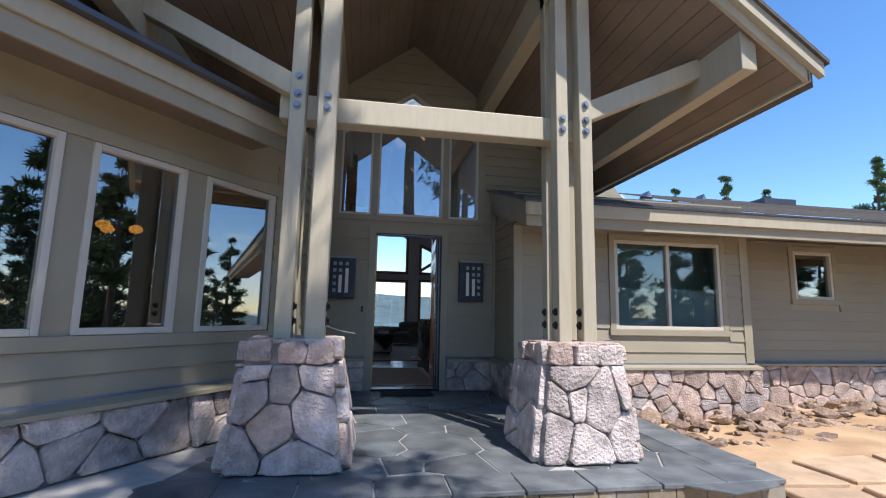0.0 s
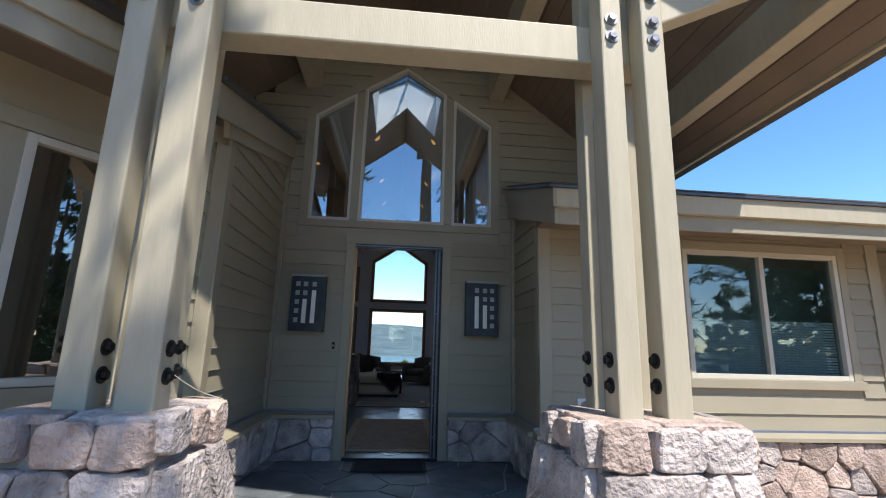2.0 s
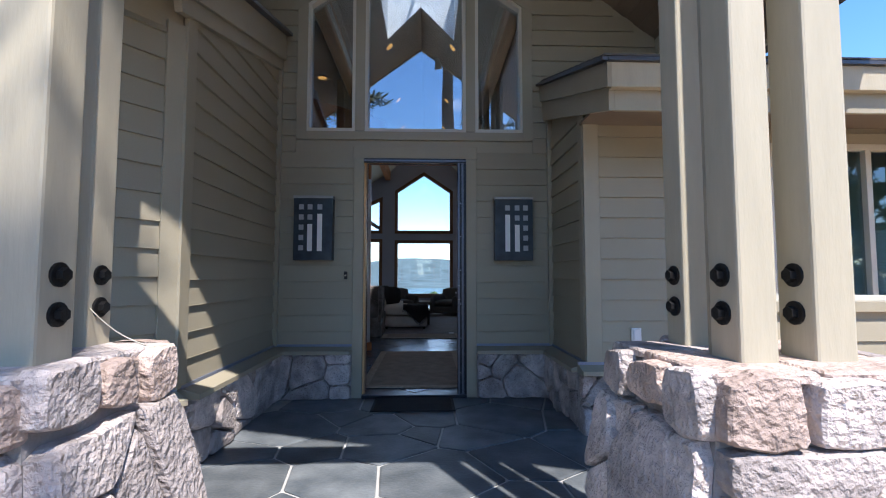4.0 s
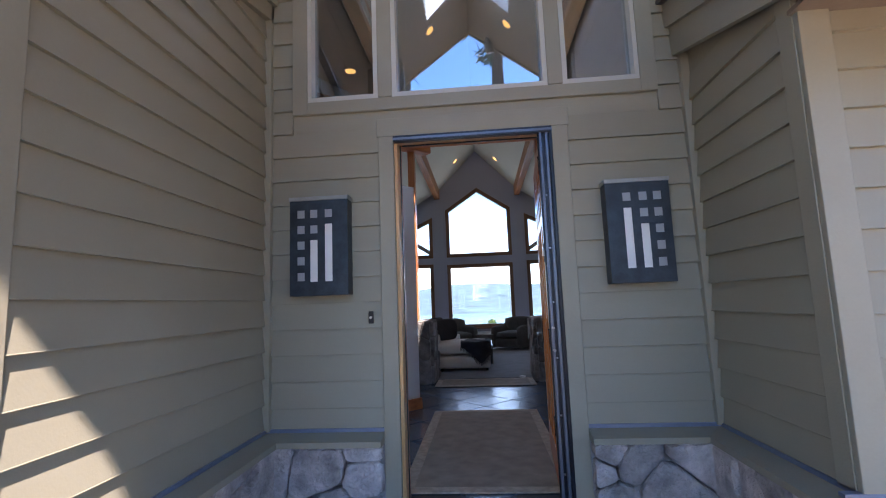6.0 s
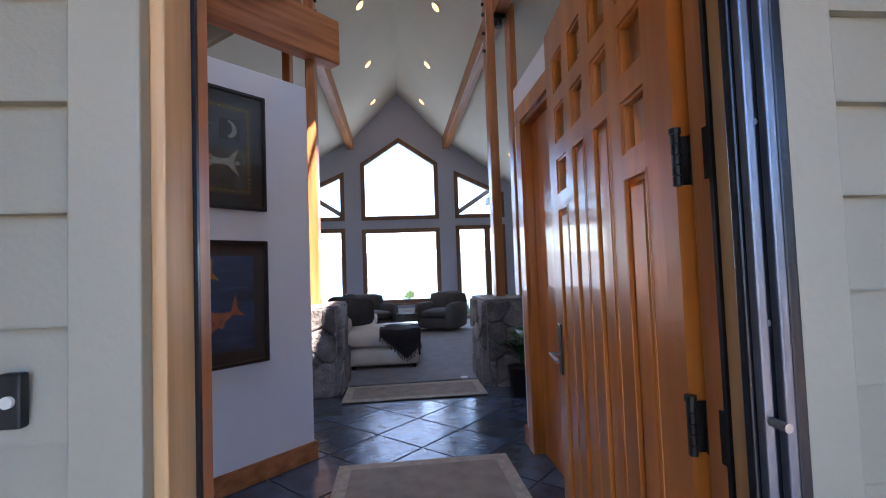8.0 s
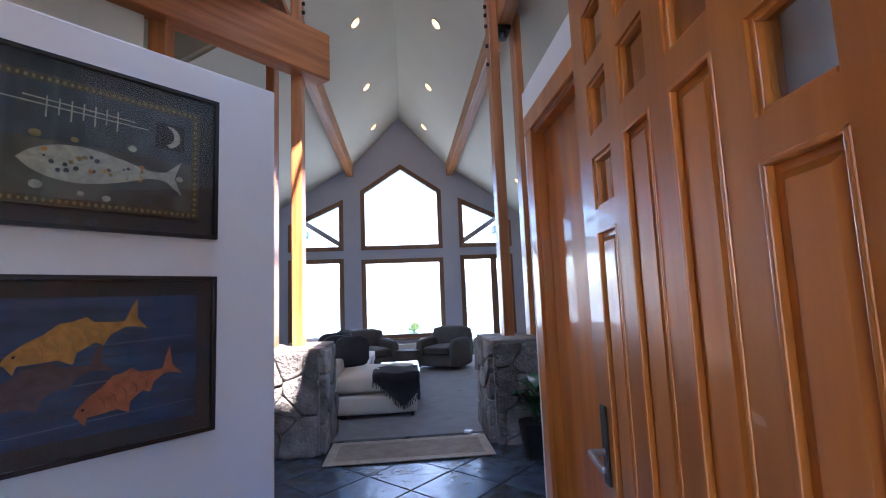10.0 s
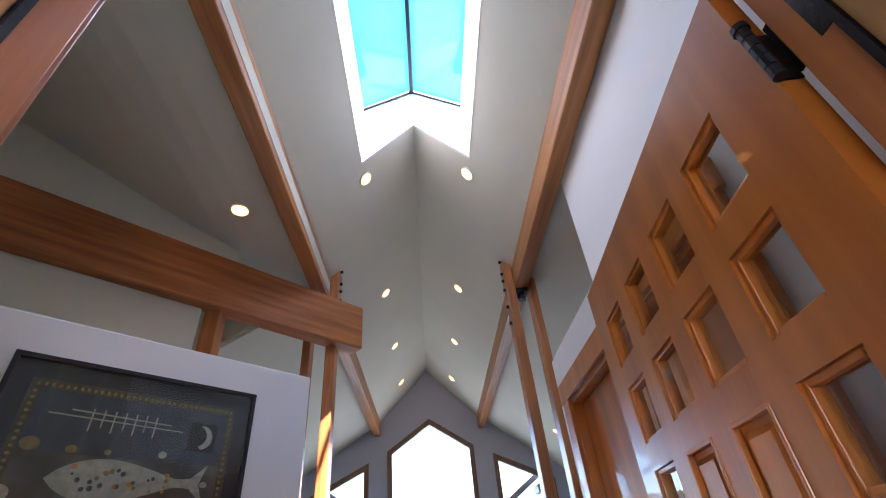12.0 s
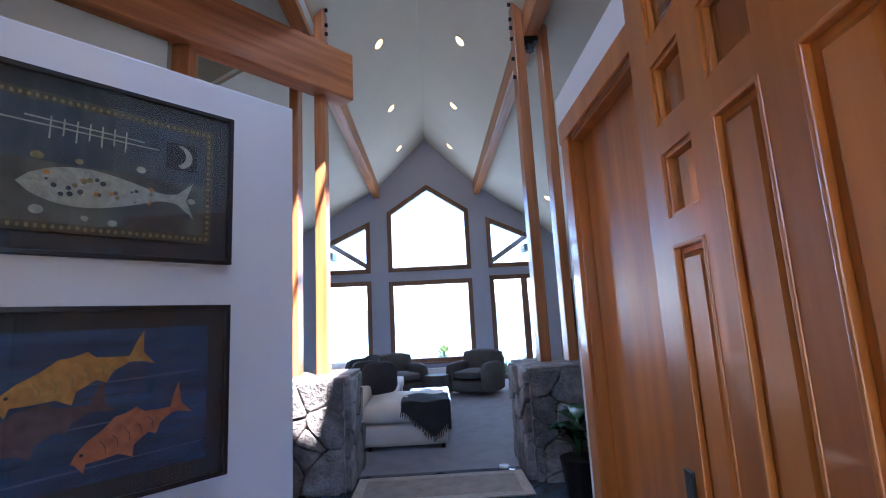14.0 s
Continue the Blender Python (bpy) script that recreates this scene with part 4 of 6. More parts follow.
lo = [b.verts.new((x, x + 6.09, z)) for x, z in ((-2.0, 4.5), (-4.05, 4.5), (-4.05, 5.49), (-2.8, 5.045), (-2.4, 4.92), (-2.0, 4.82))]
hi = [b.verts.new((v.co.x, v.co.y - 0.14, v.co.z)) for v in lo]
b.faces.new(lo)
b.faces.new(hi[::-1])
for k in range(6):
    b.faces.new((lo[k], hi[k], hi[(k + 1) % 6], lo[(k + 1) % 6]))
beam((-2.24, 3.90, 2.03), (-5.2, 0.94, 2.03), 0.1, 4.05, 0, b)
part("beam_wall", b, DRYWALL, shell)

for x, z, w, h, e in ((0, 1.55, 1.9, 1.8, 4.5), (0, 3.5, 1.9, 1.3, 3), (-2.16, 1.6, 1.2, 1.9, 3), (2.16, 1.4, 1.2, 2.3, 3)):
    la = new("window_daylight", bpy.data.lights.new("window_daylight", "AREA"))
    la.data.shape, la.data.size, la.data.size_y, la.data.energy, la.data.color = "RECTANGLE", w, h, e, (0.86, 0.93, 1.0)
    la.matrix_world = look((x, FYW + 0.03, z), (x, 0, z))

for eye_, aim, w, h, e in (((0, 2.3, 6.4), (0, 2.3, 0), 1.1, 2.2, 4.5),):
    la = new("opening_daylight", bpy.data.lights.new("opening_daylight", "AREA"))
    la.data.shape, la.data.size, la.data.size_y, la.data.energy, la.data.color = "RECTANGLE", w, h, e, (0.86, 0.93, 1.0)
    la.matrix_world = look(eye_, aim)

# 45-degree partition carrying the pictures, and the closet wall opposite
R2 = math.sqrt(0.5)


def left_panel(u, v, d):
    """u runs from the free end back to the left, d towards the entry."""
    return (-0.80 - R2 * u + R2 * d, 2.80 - R2 * u - R2 * d, v)


def right_panel(u, v, d):
    return (0.825 - d, 2.80 - u, v)


def warp(bm, f):
    """Built in (across, out, up), set along a wall."""
    for v in bm.verts:
        v.co = Vector(f(v.co.x, v.co.z, v.co.y))
    return bm


partition = thing("partition_wall", "white freestanding partition wall with wooden baseboard", "wall", kind="structure")
part("wall_core", warp(box(0, 2.3, -0.14, 0, 0.028, 2.85, 0.012), left_panel), WHITEWALL, partition)
part("baseboard", warp(box(-0.015, 2.3, 0.0, 0.018, 0.028, 0.17, 0.004), left_panel), FIR_X, partition)
part("baseboard", warp(box(-0.018, 0.0, -0.14, 0.018, 0.028, 0.17, 0.004), left_panel), FIR_X, partition)
closet = thing("closet_wall", "white hall wall around wood-cased closet doors", "wall", kind="structure")
part("wall_core", warp(box(0, 0.15, -0.14, 0, 0.028, 2.83, 0.01), right_panel), WHITEWALL, closet)
part("wall_core", warp(box(0.15, 2.02, -0.14, 0, 2.50, 2.83, 0.0), right_panel), WHITEWALL, closet)
part("wall_core", warp(box(2.02, 2.59, -0.14, 0, 0.028, 2.83, 0.0), right_panel), WHITEWALL, closet)
part("baseboard", warp(box(-0.018, 0.11, 0.0, 0.018, 0.028, 0.17, 0.004), right_panel), FIR_X, closet)
part("baseboard", warp(box(-0.018, 0.0, -0.14, 0.0, 0.028, 0.17, 0.004), right_panel), FIR_X, closet)
part("upper_wall", box(1.385, 1.47, 0.2, 3.02, 2.83, 5.02), WHITEWALL, closet)
part("shelf_top", box(0.826, 1.47, 0.2, 2.79, 2.80, 2.828), WHITEWALL, closet)
part("closet_back", box(1.386, 1.47, 0.2, 2.79, 0.028, 2.80), WHITEWALL, closet)
closet_door = tagged(new("door_closet"), "pair of plain varnished wooden closet doors in a wide wooden casing", "door", kind="structure")
part("casing", warp(box(0.12, 0.24, 0.0, 0.025, 0.028, 2.50, 0.005), right_panel), DOORWOOD, closet_door)
part("casing", warp(box(1.93, 2.05, 0.0, 0.025, 0.028, 2.50, 0.005), right_panel), DOORWOOD, closet_door)
part("casing", warp(box(0.10, 2.07, 0.0, 0.028, 2.50, 2.62, 0.005), right_panel), DOORWOOD, closet_door)
part("jamb", warp(box(0.21, 0.24, -0.12, 0.0, 0.028, 2.48, 0.004), right_panel), DOORWOOD, closet_door)
part("jamb", warp(box(1.93, 1.96, -0.12, 0.0, 0.028, 2.48, 0.004), right_panel), DOORWOOD, closet_door)
part("head_jamb", warp(box(0.21, 1.96, -0.12, 0.0, 2.47, 2.50, 0.003), right_panel), DOORWOOD, closet_door)
part("leaf", warp(box(0.243, 1.083, -0.10, -0.06, 0.035, 2.467, 0.004), right_panel), DOORWOOD, closet_door)
part("leaf", warp(box(1.087, 1.927, -0.10, -0.06, 0.035, 2.467, 0.004), right_panel), DOORWOOD, closet_door)
part("flush_pull", warp(box(0.985, 1.005, -0.061, -0.054, 0.98, 1.10, 0.002), right_panel), BLACK, closet_door)

# timber frame
for s in (-1, 1):
    p = thing("roof_purlin", "long honey-coloured fir roof beam under the vault", "beam")
    part("timber", box(min(s * 1.205, s * 1.375), max(s * 1.205, s * 1.375), 0.2, 11.6, 4.70, 5.085, 0.012), FIR_Y, p)
    for k, (a, b_) in enumerate(((1.085, 1.20), (1.38, 1.475))):
        q = thing("timber_post", "honey-coloured fir plank post bolted to the roof beam", "post", group="interior posts")
        part("timber", box(min(s * a, s * b_), max(s * a, s * b_), 4.92, 5.12, 0.93, 5.36 if k == 0 else 5.0, 0.012), FIR_Z, q)
        if k == 0:
            for z in (5.26, 5.14, 4.95, 4.84, 4.70, 4.45, 4.22):
                part("bolt", tube((s * 1.083, 4.98, z), (s * 1.05, 4.98, z), 0.022, 8), BLACK, q)
p = thing("cross_beam", "heavy knotty fir beam crossing behind the partition", "beam")
p.matrix_world = pose(-0.86, 5.16, 4.345, 0, 0, 225)
part("timber", box(0, 4.4, -0.11, 0.11, -0.285, 0.285, 0.02), FIR_X, p)
q = thing("timber_post", "honey-coloured fir post under the cross beam", "post", group="interior posts")
part("timber", box(-2.20, -2.04, 3.91, 4.07, 0.028, 4.06, 0.012), FIR_Z, q)
p = thing("beam_bracket", "black steel bracket under the roof beam", "bracket")
part("plate", box(1.18, 1.36, 4.93, 5.11, 4.64, 4.70, 0.006), BLACK, p)
part("knuckle", tube((1.28, 5.02, 4.56), (1.28, 5.02, 4.64), 0.05, 12), BLACK, p)


def small_pedestal(name, label, x0, x1, y0, y1, h, seed):
    p = tagged(new(name), label, "pedestal")
    part("core", box(x0, x1, y0, y1, 0.028, h - 0.03), MORTAR, p)
    faces = [((x0, y0), (x1, y0)), ((x1, y0), (x1, y1)), ((x0, y1), (x0, y0))]
    for k, (a, b_) in enumerate(faces):
        a, b_ = Vector((*a, 0)), Vector((*b_, 0))
        w = (b_ - a).length
        nrm = Vector(((b_ - a).y, -(b_ - a).x, 0)).normalized()

        def place(u, v, d, a=a, b_=b_, w=w, nrm=nrm):
            q = a.lerp(b_, u / w) + nrm * d
            return (q.x, q.y, v + 0.03)
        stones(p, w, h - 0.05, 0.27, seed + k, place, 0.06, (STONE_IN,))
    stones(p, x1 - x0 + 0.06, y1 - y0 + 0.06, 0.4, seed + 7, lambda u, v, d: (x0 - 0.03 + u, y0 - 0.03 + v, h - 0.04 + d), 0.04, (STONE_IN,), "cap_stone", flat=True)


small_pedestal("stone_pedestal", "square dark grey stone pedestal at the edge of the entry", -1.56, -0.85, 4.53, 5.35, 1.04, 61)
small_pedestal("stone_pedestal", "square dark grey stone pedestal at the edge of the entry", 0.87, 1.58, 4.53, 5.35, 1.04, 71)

# recessed lights
CANW = glow("warm_lamp", (1.0, 0.5, 0.13), 0.8)
for y in (3.74, 6.39, 8.47, 10.55):
    for s in (-1, 1):
        c = thing("recessed_light", "lit round recessed ceiling light with white rim", "ceiling light", group="recessed lights")
        x = s * 0.61
        z = ceil_z(0.61)
        t = Matrix.Translation((x, y, z)) @ Matrix.Rotation(s * math.atan(CS), 4, "Y")
        b = tube((0, 0, -0.012), (0, 0, 0.004), 0.095, 24)
        bmesh.ops.transform(b, matrix=t, verts=b.verts)
        part("rim", b, WHITEWALL, c)
        b = tube((0, 0, -0.016), (0, 0, -0.011), 0.075, 24)
        bmesh.ops.transform(b, matrix=t, verts=b.verts)
        part("lens", b, CANW, c)
for x, y in ((-1.75, 3.24), (2.6, 9.6)):
    c = thing("recessed_light", "lit round recessed ceiling light with white rim", "ceiling light", group="recessed lights")
    t = Matrix.Translation((x, y, ceil_z(x) if x > 0 else 4.78)) @ Matrix.Rotation(math.atan(CS2) if x > 0 else 0, 4, "Y")
    b = tube((0, 0, -0.012), (0, 0, 0.004), 0.095, 24)
    bmesh.ops.transform(b, matrix=t, verts=b.verts)
    part("rim", b, WHITEWALL, c)
    b = tube((0, 0, -0.016), (0, 0, -0.011), 0.075, 24)
    bmesh.ops.transform(b, matrix=t, verts=b.verts)
    part("lens", b, CANW, c)

# tiles of the entry floor
for i in range(-14, 15):
    for j in range(-14, 15):
        u, v = i * 0.50, j * 0.50
        x, y = (u - v) * R2, (u + v) * R2 + 2.5
        if -1.7 < x < 1.7 and 0.1 < y < 4.75:
            b = box(-0.2435, 0.2435, -0.2435, 0.2435, 0.0, 0.012, 0.004)
            bmesh.ops.transform(b, matrix=pose(x, y, 0.026, 0, 0, 45), verts=b.verts)
            part("floor_tile", b, TILE, entry_floor)

# ---- front door ----
JAMB = wood("pale_fir_jamb", (0.50, 0.27, 0.11), (0.58, 0.35, 0.16), 0.35, 2)
frame_ = thing("door_frame", "varnished fir door frame with black seals and threshold", "door frame", kind="structure")
JAMB_X = wood("pale_fir_head", (0.50, 0.27, 0.11), (0.58, 0.35, 0.16), 0.35, 0)
for sg in (-1, 1):
    x0, x1 = (-WD, -0.512) if sg < 0 else (0.495, WD)
    part("jamb", box(x0, x1, -0.006, 0.094, 0.0, 2.443, 0.003), JAMB, frame_)
    part("rebate", box(x0, x1, 0.106, 0.168, 0.0, 2.443, 0.003), FIR_Z, frame_)
    part("seal", box(x0 if sg < 0 else 0.489, -0.506 if sg < 0 else x1, 0.0945, 0.1055, 0.0, 2.443), FRAMEBLK, frame_)
part("head_jamb", box(-WD, WD, -0.006, 0.094, 2.445, 2.469, 0.003), JAMB_X, frame_)
part("head_rebate", box(-WD, WD, 0.106, 0.168, 2.445, 2.469, 0.003), FIR_X, frame_)
part("seal", box(-0.495, 0.495, 0.0945, 0.1055, 2.438, 2.469), FRAMEBLK, frame_)
part("threshold", box(-WD, WD, -0.06, 0.22, 0.0, 0.035, 0.006), FRAMEBLK, frame_)
part("inner_casing", box(-0.64, -0.53, 0.172, 0.19, 0.028, 2.49, 0.004), FIR_Z, frame_)
part("inner_casing", box(0.535, 0.64, 0.172, 0.19, 0.028, 2.49, 0.004), FIR_Z, frame_)
part("inner_casing", box(-0.64, 0.64, 0.172, 0.19, 2.49, 2.60, 0.004), FIR_X, frame_)
screen = thing("screen_door_track", "black retractable screen door track with pull handle", "screen door")
RAIL = material("grey_screen_rail", (0.16, 0.175, 0.21), 0.35, 0.7)
part("head_track", box(-WD, WD, -0.05, -0.008, 2.425, 2.468, 0.004), FRAMEBLK, screen)
part("head_rail", box(-WD, WD, -0.056, -0.051, 2.436, 2.452, 0.002), RAIL, screen)
part("side_track", box(0.440, 0.535, -0.030, -0.009, 0.035, 2.425, 0.004), FRAMEBLK, screen)
part("side_rail", box(0.447, 0.466, -0.050, -0.0305, 0.035, 2.425, 0.004), RAIL, screen)
part("side_rail", box(0.486, 0.506, -0.050, -0.0305, 0.035, 2.425, 0.004), RAIL, screen)
part("side_rail", box(0.512, 0.535, -0.042, -0.0305, 0.035, 2.425, 0.004), FRAMEBLK, screen)
for z in (0.25, 0.6, 0.95, 1.3, 1.65, 2.0):
    part("screw", tube((0.476, -0.030, z), (0.476, -0.036, z), 0.006, 8), STEEL, screen)
hb = beam((0.458, -0.085, 0.98), (0.458, -0.085, 1.16), 0.018, 0.014, 0.005)
tube((0.458, -0.05, 1.0), (0.458, -0.085, 1.0), 0.008, 8, hb)
tube((0.458, -0.05, 1.14), (0.458, -0.085, 1.14), 0.008, 8, hb)
part("pull_handle", hb, STEEL, screen, "grey metal pull handle")

LEAF_W, LEAF_H, LEAF_T = 1.06, 2.43, 0.040
door = thing("front_door", "open varnished red-brown wooden door with small square lites and raised panels", "door", at=(0.474, 0.193, 0.035), rz=-4.5)
COLS = [(0.132 + 0.225 * k, 0.277 + 0.225 * k) for k in range(4)]
ROWS3 = [(1.68, 1.832), (1.90, 2.053), (2.118, 2.274)]
ptop = [1.618, 1.832, 1.832, 1.618]
nl = [3, 2, 2, 3]
PBOT = 0.24


def leaf():
    """Stiles, rails and muntins with true openings; leaf lies in y-z, its entry face at x = 0."""
    bm = bmesh.new()
    T = LEAF_T

    def bar(y0, y1, z0, z1):
        box(0, T, y0, y1, z0, z1, 0, bm)
    edges = [0.0] + [e for c in COLS for e in c] + [LEAF_W]
    for k in range(0, len(edges), 2):
        bar(edges[k], edges[k + 1], 0.022, LEAF_H)
    for k, (a, c) in enumerate(COLS):
        bar(a, c, 0.022, PBOT)
        lites = ROWS3[3 - nl[k]:]
        z = ptop[k]
        for z0, z1 in lites:
            bar(a, c, z, z0)
            z = z1
        bar(a, c, z, LEAF_H)
    return bm


part("leaf_frame", leaf(), DOORWOOD, door)
for k, (a, c) in enumerate(COLS):
    for z0, z1 in ROWS3[3 - nl[k]:]:
        bm = bmesh.new()
        for y0, y1, q0, q1 in ((a, a + 0.012, z0, z1), (c - 0.012, c, z0, z1), (a + 0.012, c - 0.012, z0, z0 + 0.012), (a + 0.012, c - 0.012, z1 - 0.012, z1)):
            box(0.006, LEAF_T - 0.006, y0, y1, q0, q1, 0.003, bm)
        lite = part("lite", bm, DOORWOOD, door, "small square bevelled glass lite")
        g = part("pane", box(0.020, 0.026, a + 0.012, c - 0.012, z0 + 0.012, z1 - 0.012, 0.0), DOORGLASS, lite)
        g.visible_shadow = False
    bm = box(0.014, LEAF_T - 0.014, a, c, PBOT, ptop[k])
    part("panel", bm, DOORWOOD, door)
    bm = bmesh.new()
    m0, m1 = 0.022, 0.036
    o = [(a + m0, PBOT + m0), (c - m0, PBOT + m0), (c - m0, ptop[k] - m0), (a + m0, ptop[k] - m0)]
    i_ = [(a + m1, PBOT + m1), (c - m1, PBOT + m1), (c - m1, ptop[k] - m1), (a + m1, ptop[k] - m1)]
    lo = [bm.verts.new((0.014, *p)) for p in o]
    hi = [bm.verts.new((0.004, *p)) for p in i_]
    bm.faces.new(hi)
    for n in range(4):
        bm.faces.new((lo[n], lo[(n + 1) % 4], hi[(n + 1) % 4], hi[n]))
    part("raised_panel", bm, DOORWOOD, door)
    bm = bmesh.new()
    for y0, y1, q0, q1 in ((a, a + 0.010, PBOT, ptop[k]), (c - 0.010, c, PBOT, ptop[k]), (a, c, PBOT, PBOT + 0.010), (a, c, ptop[k] - 0.010, ptop[k])):
        box(-0.003, 0.014, y0, y1, q0, q1, 0.003, bm)
    part("moulding", bm, DOORWOOD, door)
hd = box(-0.008, 0.0, 0.985, 1.025, 0.90, 1.12, 0.003)
part("lock_plate", hd, BLACK, door, "black lock plate")
hd = tube((-0.008, 1.005, 0.99), (-0.05, 1.005, 0.99), 0.010, 10)
beam((-0.05, 1.01, 0.99), (-0.05, 0.89, 0.98), 0.014, 0.018, 0.005, hd)
part("lever_handle", hd, STEEL, door, "dull steel lever handle")
for z in (0.44, 1.015, 1.60, 2.225):
    bm = box(0.0, 0.038, -0.004, 0.0, z - 0.055, z + 0.055, 0.001)
    box(0.026, 0.030, -0.085, -0.012, z - 0.055, z + 0.055, 0.001, bm)
    for q in range(5):
        tube((-0.002, -0.010, z - 0.058 + q * 0.0235), (-0.002, -0.010, z - 0.037 + q * 0.0235), 0.010, 10, bm)
    tube((-0.002, -0.010, z + 0.058), (-0.002, -0.010, z + 0.070), 0.013, 10, bm)
    part("hinge", bm, BLACK, door, "black butt hinge")


# ---- sconces ----
OPAL = material("opal_lamp_glass", (0.80, 0.79, 0.76), 0.3, vary=0.05, scale=8, fine=40, bump=0.02)
OPALD = material("smoky_lamp_glass", (0.34, 0.35, 0.36), 0.3, vary=0.1, scale=8, fine=40, bump=0.02)
SCMET = material("blue_black_patinated_metal", (0.035, 0.045, 0.055), 0.42, 0.5, vary=0.3, scale=9, fine=70, bump=0.2)
SCCAP = material("dull_zinc_cap", (0.36, 0.35, 0.33), 0.5, 0.6, vary=0.15)


def sconce(cx, flip):
    s = thing("wall_sconce", "dark metal box wall lamp with opal bars and squares", "wall lamp", at=(cx, -0.02, 1.40), group="entry wall lamps")
    W, Hh, D = 0.39, 0.63, 0.105
    cols = [-0.120, -0.033, 0.066]
    holes = []
    rows = [0.54 - k * 0.104 for k in range(5)]
    for k in range(5):
        holes.append((cols[0], rows[k] - 0.027, rows[k] + 0.027))
    holes += [(cols[1], rows[k] - 0.027, rows[k] + 0.027) for k in (0, 1)] + [(cols[1], 0.09, 0.365)]
    holes += [(cols[2], rows[0] - 0.027, rows[0] + 0.027), (cols[2], 0.09, 0.47)]
    sg = -1 if flip else 1
    xs = sorted({-W / 2, W / 2} | {sg * c + d for c in cols for d in (-0.025, 0.025)})
    zs = sorted({0.0, Hh} | {z for h in holes for z in h[1:]})
    bm = bmesh.new()
    for a, c in zip(xs, xs[1:]):
        run = None
        for p, q in zip(zs, zs[1:]):
            mx, mz = (a + c) / 2, (p + q) / 2
            solid = not any(abs(mx - sg * h[0]) < 0.024 and h[1] < mz < h[2] for h in holes)
            if solid:
                run = (run[0] if run else p, q)
            if (not solid or q == zs[-1]) and run:
                box(a, c, -D, -D + 0.004, run[0], run[1], 0, bm)
                run = None
    part("face_plate", bm, SCMET, s)
    bm = box(-W / 2, -W / 2 + 0.004, -D + 0.004, 0, 0, Hh)
    box(W / 2 - 0.004, W / 2, -D + 0.004, 0, 0, Hh, 0, bm)
    box(-W / 2 + 0.004, W / 2 - 0.004, -D + 0.004, 0, 0, 0.004, 0, bm)
    part("casing", bm, SCMET, s)
    part("cap", box(-W / 2 - 0.006, W / 2 + 0.006, -D - 0.008, 0.0, Hh, Hh + 0.026, 0.003), SCCAP, s, "dull zinc cap")
    for h in holes:
        part("lens", box(sg * h[0] - 0.03, sg * h[0] + 0.03, -D + 0.006, -D + 0.014, h[1] - 0.006, h[2] + 0.006), OPAL if h[2] - h[1] > 0.1 else OPALD, s)
    return s


sconce(-1.03, False)
sconce(1.02, True)

bell = thing("doorbell", "small black doorbell with a pale button", "doorbell", at=(-0.712, -0.022, 1.245))
part("plate", box(-0.016, 0.016, -0.018, 0.0, -0.04, 0.04, 0.004), BLACK, bell)
part("button", tube((0, -0.017, 0), (0, -0.024, 0), 0.009, 12), WINTRIM, bell)
out = thing("outdoor_outlet", "small white outlet cover on the siding", "outlet", at=(1.83, RY - 0.02, 0.76))
part("cover", box(-0.04, 0.04, -0.02, 0, -0.055, 0.055, 0.004), WHITEWALL, out)
part("lid", box(-0.028, 0.028, -0.03, -0.02, -0.045, 0.045, 0.006), WHITEWALL, out)
RUBBER = material("black_rubber", (0.012, 0.012, 0.013), 0.8, vary=0.3, fine=150, bump=0.6)
mat_ = thing("door_mat", "black rubber door mat with raised ribs before the door", "door mat", at=(0, -0.30, 0.003))
part("base", box(-0.39, 0.39, -0.22, 0.22, 0, 0.012, 0.004), RUBBER, mat_)
for k in range(14):
    part("rib", box(-0.36, 0.36, -0.2 + k * 0.03, -0.187 + k * 0.03, 0.012, 0.018), RUBBER, mat_)


def rug(name, label, x0, x1, y0, y1, z, col):
    r = thing(name, label, "rug", at=((x0 + x1) / 2, (y0 + y1) / 2, z))
    w, h = (x1 - x0) / 2, (y1 - y0) / 2
    part("field", box(-w + 0.09, w - 0.09, -h + 0.09, h - 0.09, 0, 0.013, 0.003), material(name + "_field", col, 0.95, vary=0.35, scale=7, fine=140, bump=0.5, second=tuple(c * 0.72 for c in col)), r)
    edge = material(name + "_border", tuple(min(1, c * 1.2) for c in col), 0.95, vary=0.2, scale=20, fine=140, bump=0.5)
    for a in ((-w, w, -h, -h + 0.09), (-w, w, h - 0.09, h), (-w, -w + 0.09, -h + 0.09, h - 0.09), (w - 0.09, w, -h + 0.09, h - 0.09)):
        part("border", box(*a, 0, 0.012, 0.003), edge, r)


rug("entry_rug", "faded tan and grey woven rug inside the door", -0.60, 0.60, 0.225, 2.6, 0.039, (0.34, 0.275, 0.20))
rug("runner_rug", "small tan rug at the edge of the carpet", -0.77, 0.79, 4.18, 4.82, 0.046, (0.34, 0.28, 0.22))

# ---- pictures ----
PICBLK = material("black_picture_frame", (0.012, 0.011, 0.012), 0.3, vary=0.1)
MAT_D = material("dark_grey_mount", (0.045, 0.045, 0.05), 0.8, vary=0.08)
PAINT_A = material("grey_brown_painting_ground", (0.085, 0.075, 0.06), 0.7, vary=0.35, scale=6, fine=30, bump=0.05, second=(0.12, 0.11, 0.09))
PAINT_B = material("deep_blue_painting_ground", (0.02, 0.045, 0.11), 0.6, vary=0.4, scale=3, fine=20, bump=0.05, stretch=(1, 1, 5), second=(0.03, 0.07, 0.15))
FISH_W = material("pale_fish_paint", (0.42, 0.39, 0.32), 0.7, vary=0.2, scale=30)
FISH_O = material("orange_fish_paint", (0.55, 0.23, 0.05), 0.7, vary=0.25, scale=25)
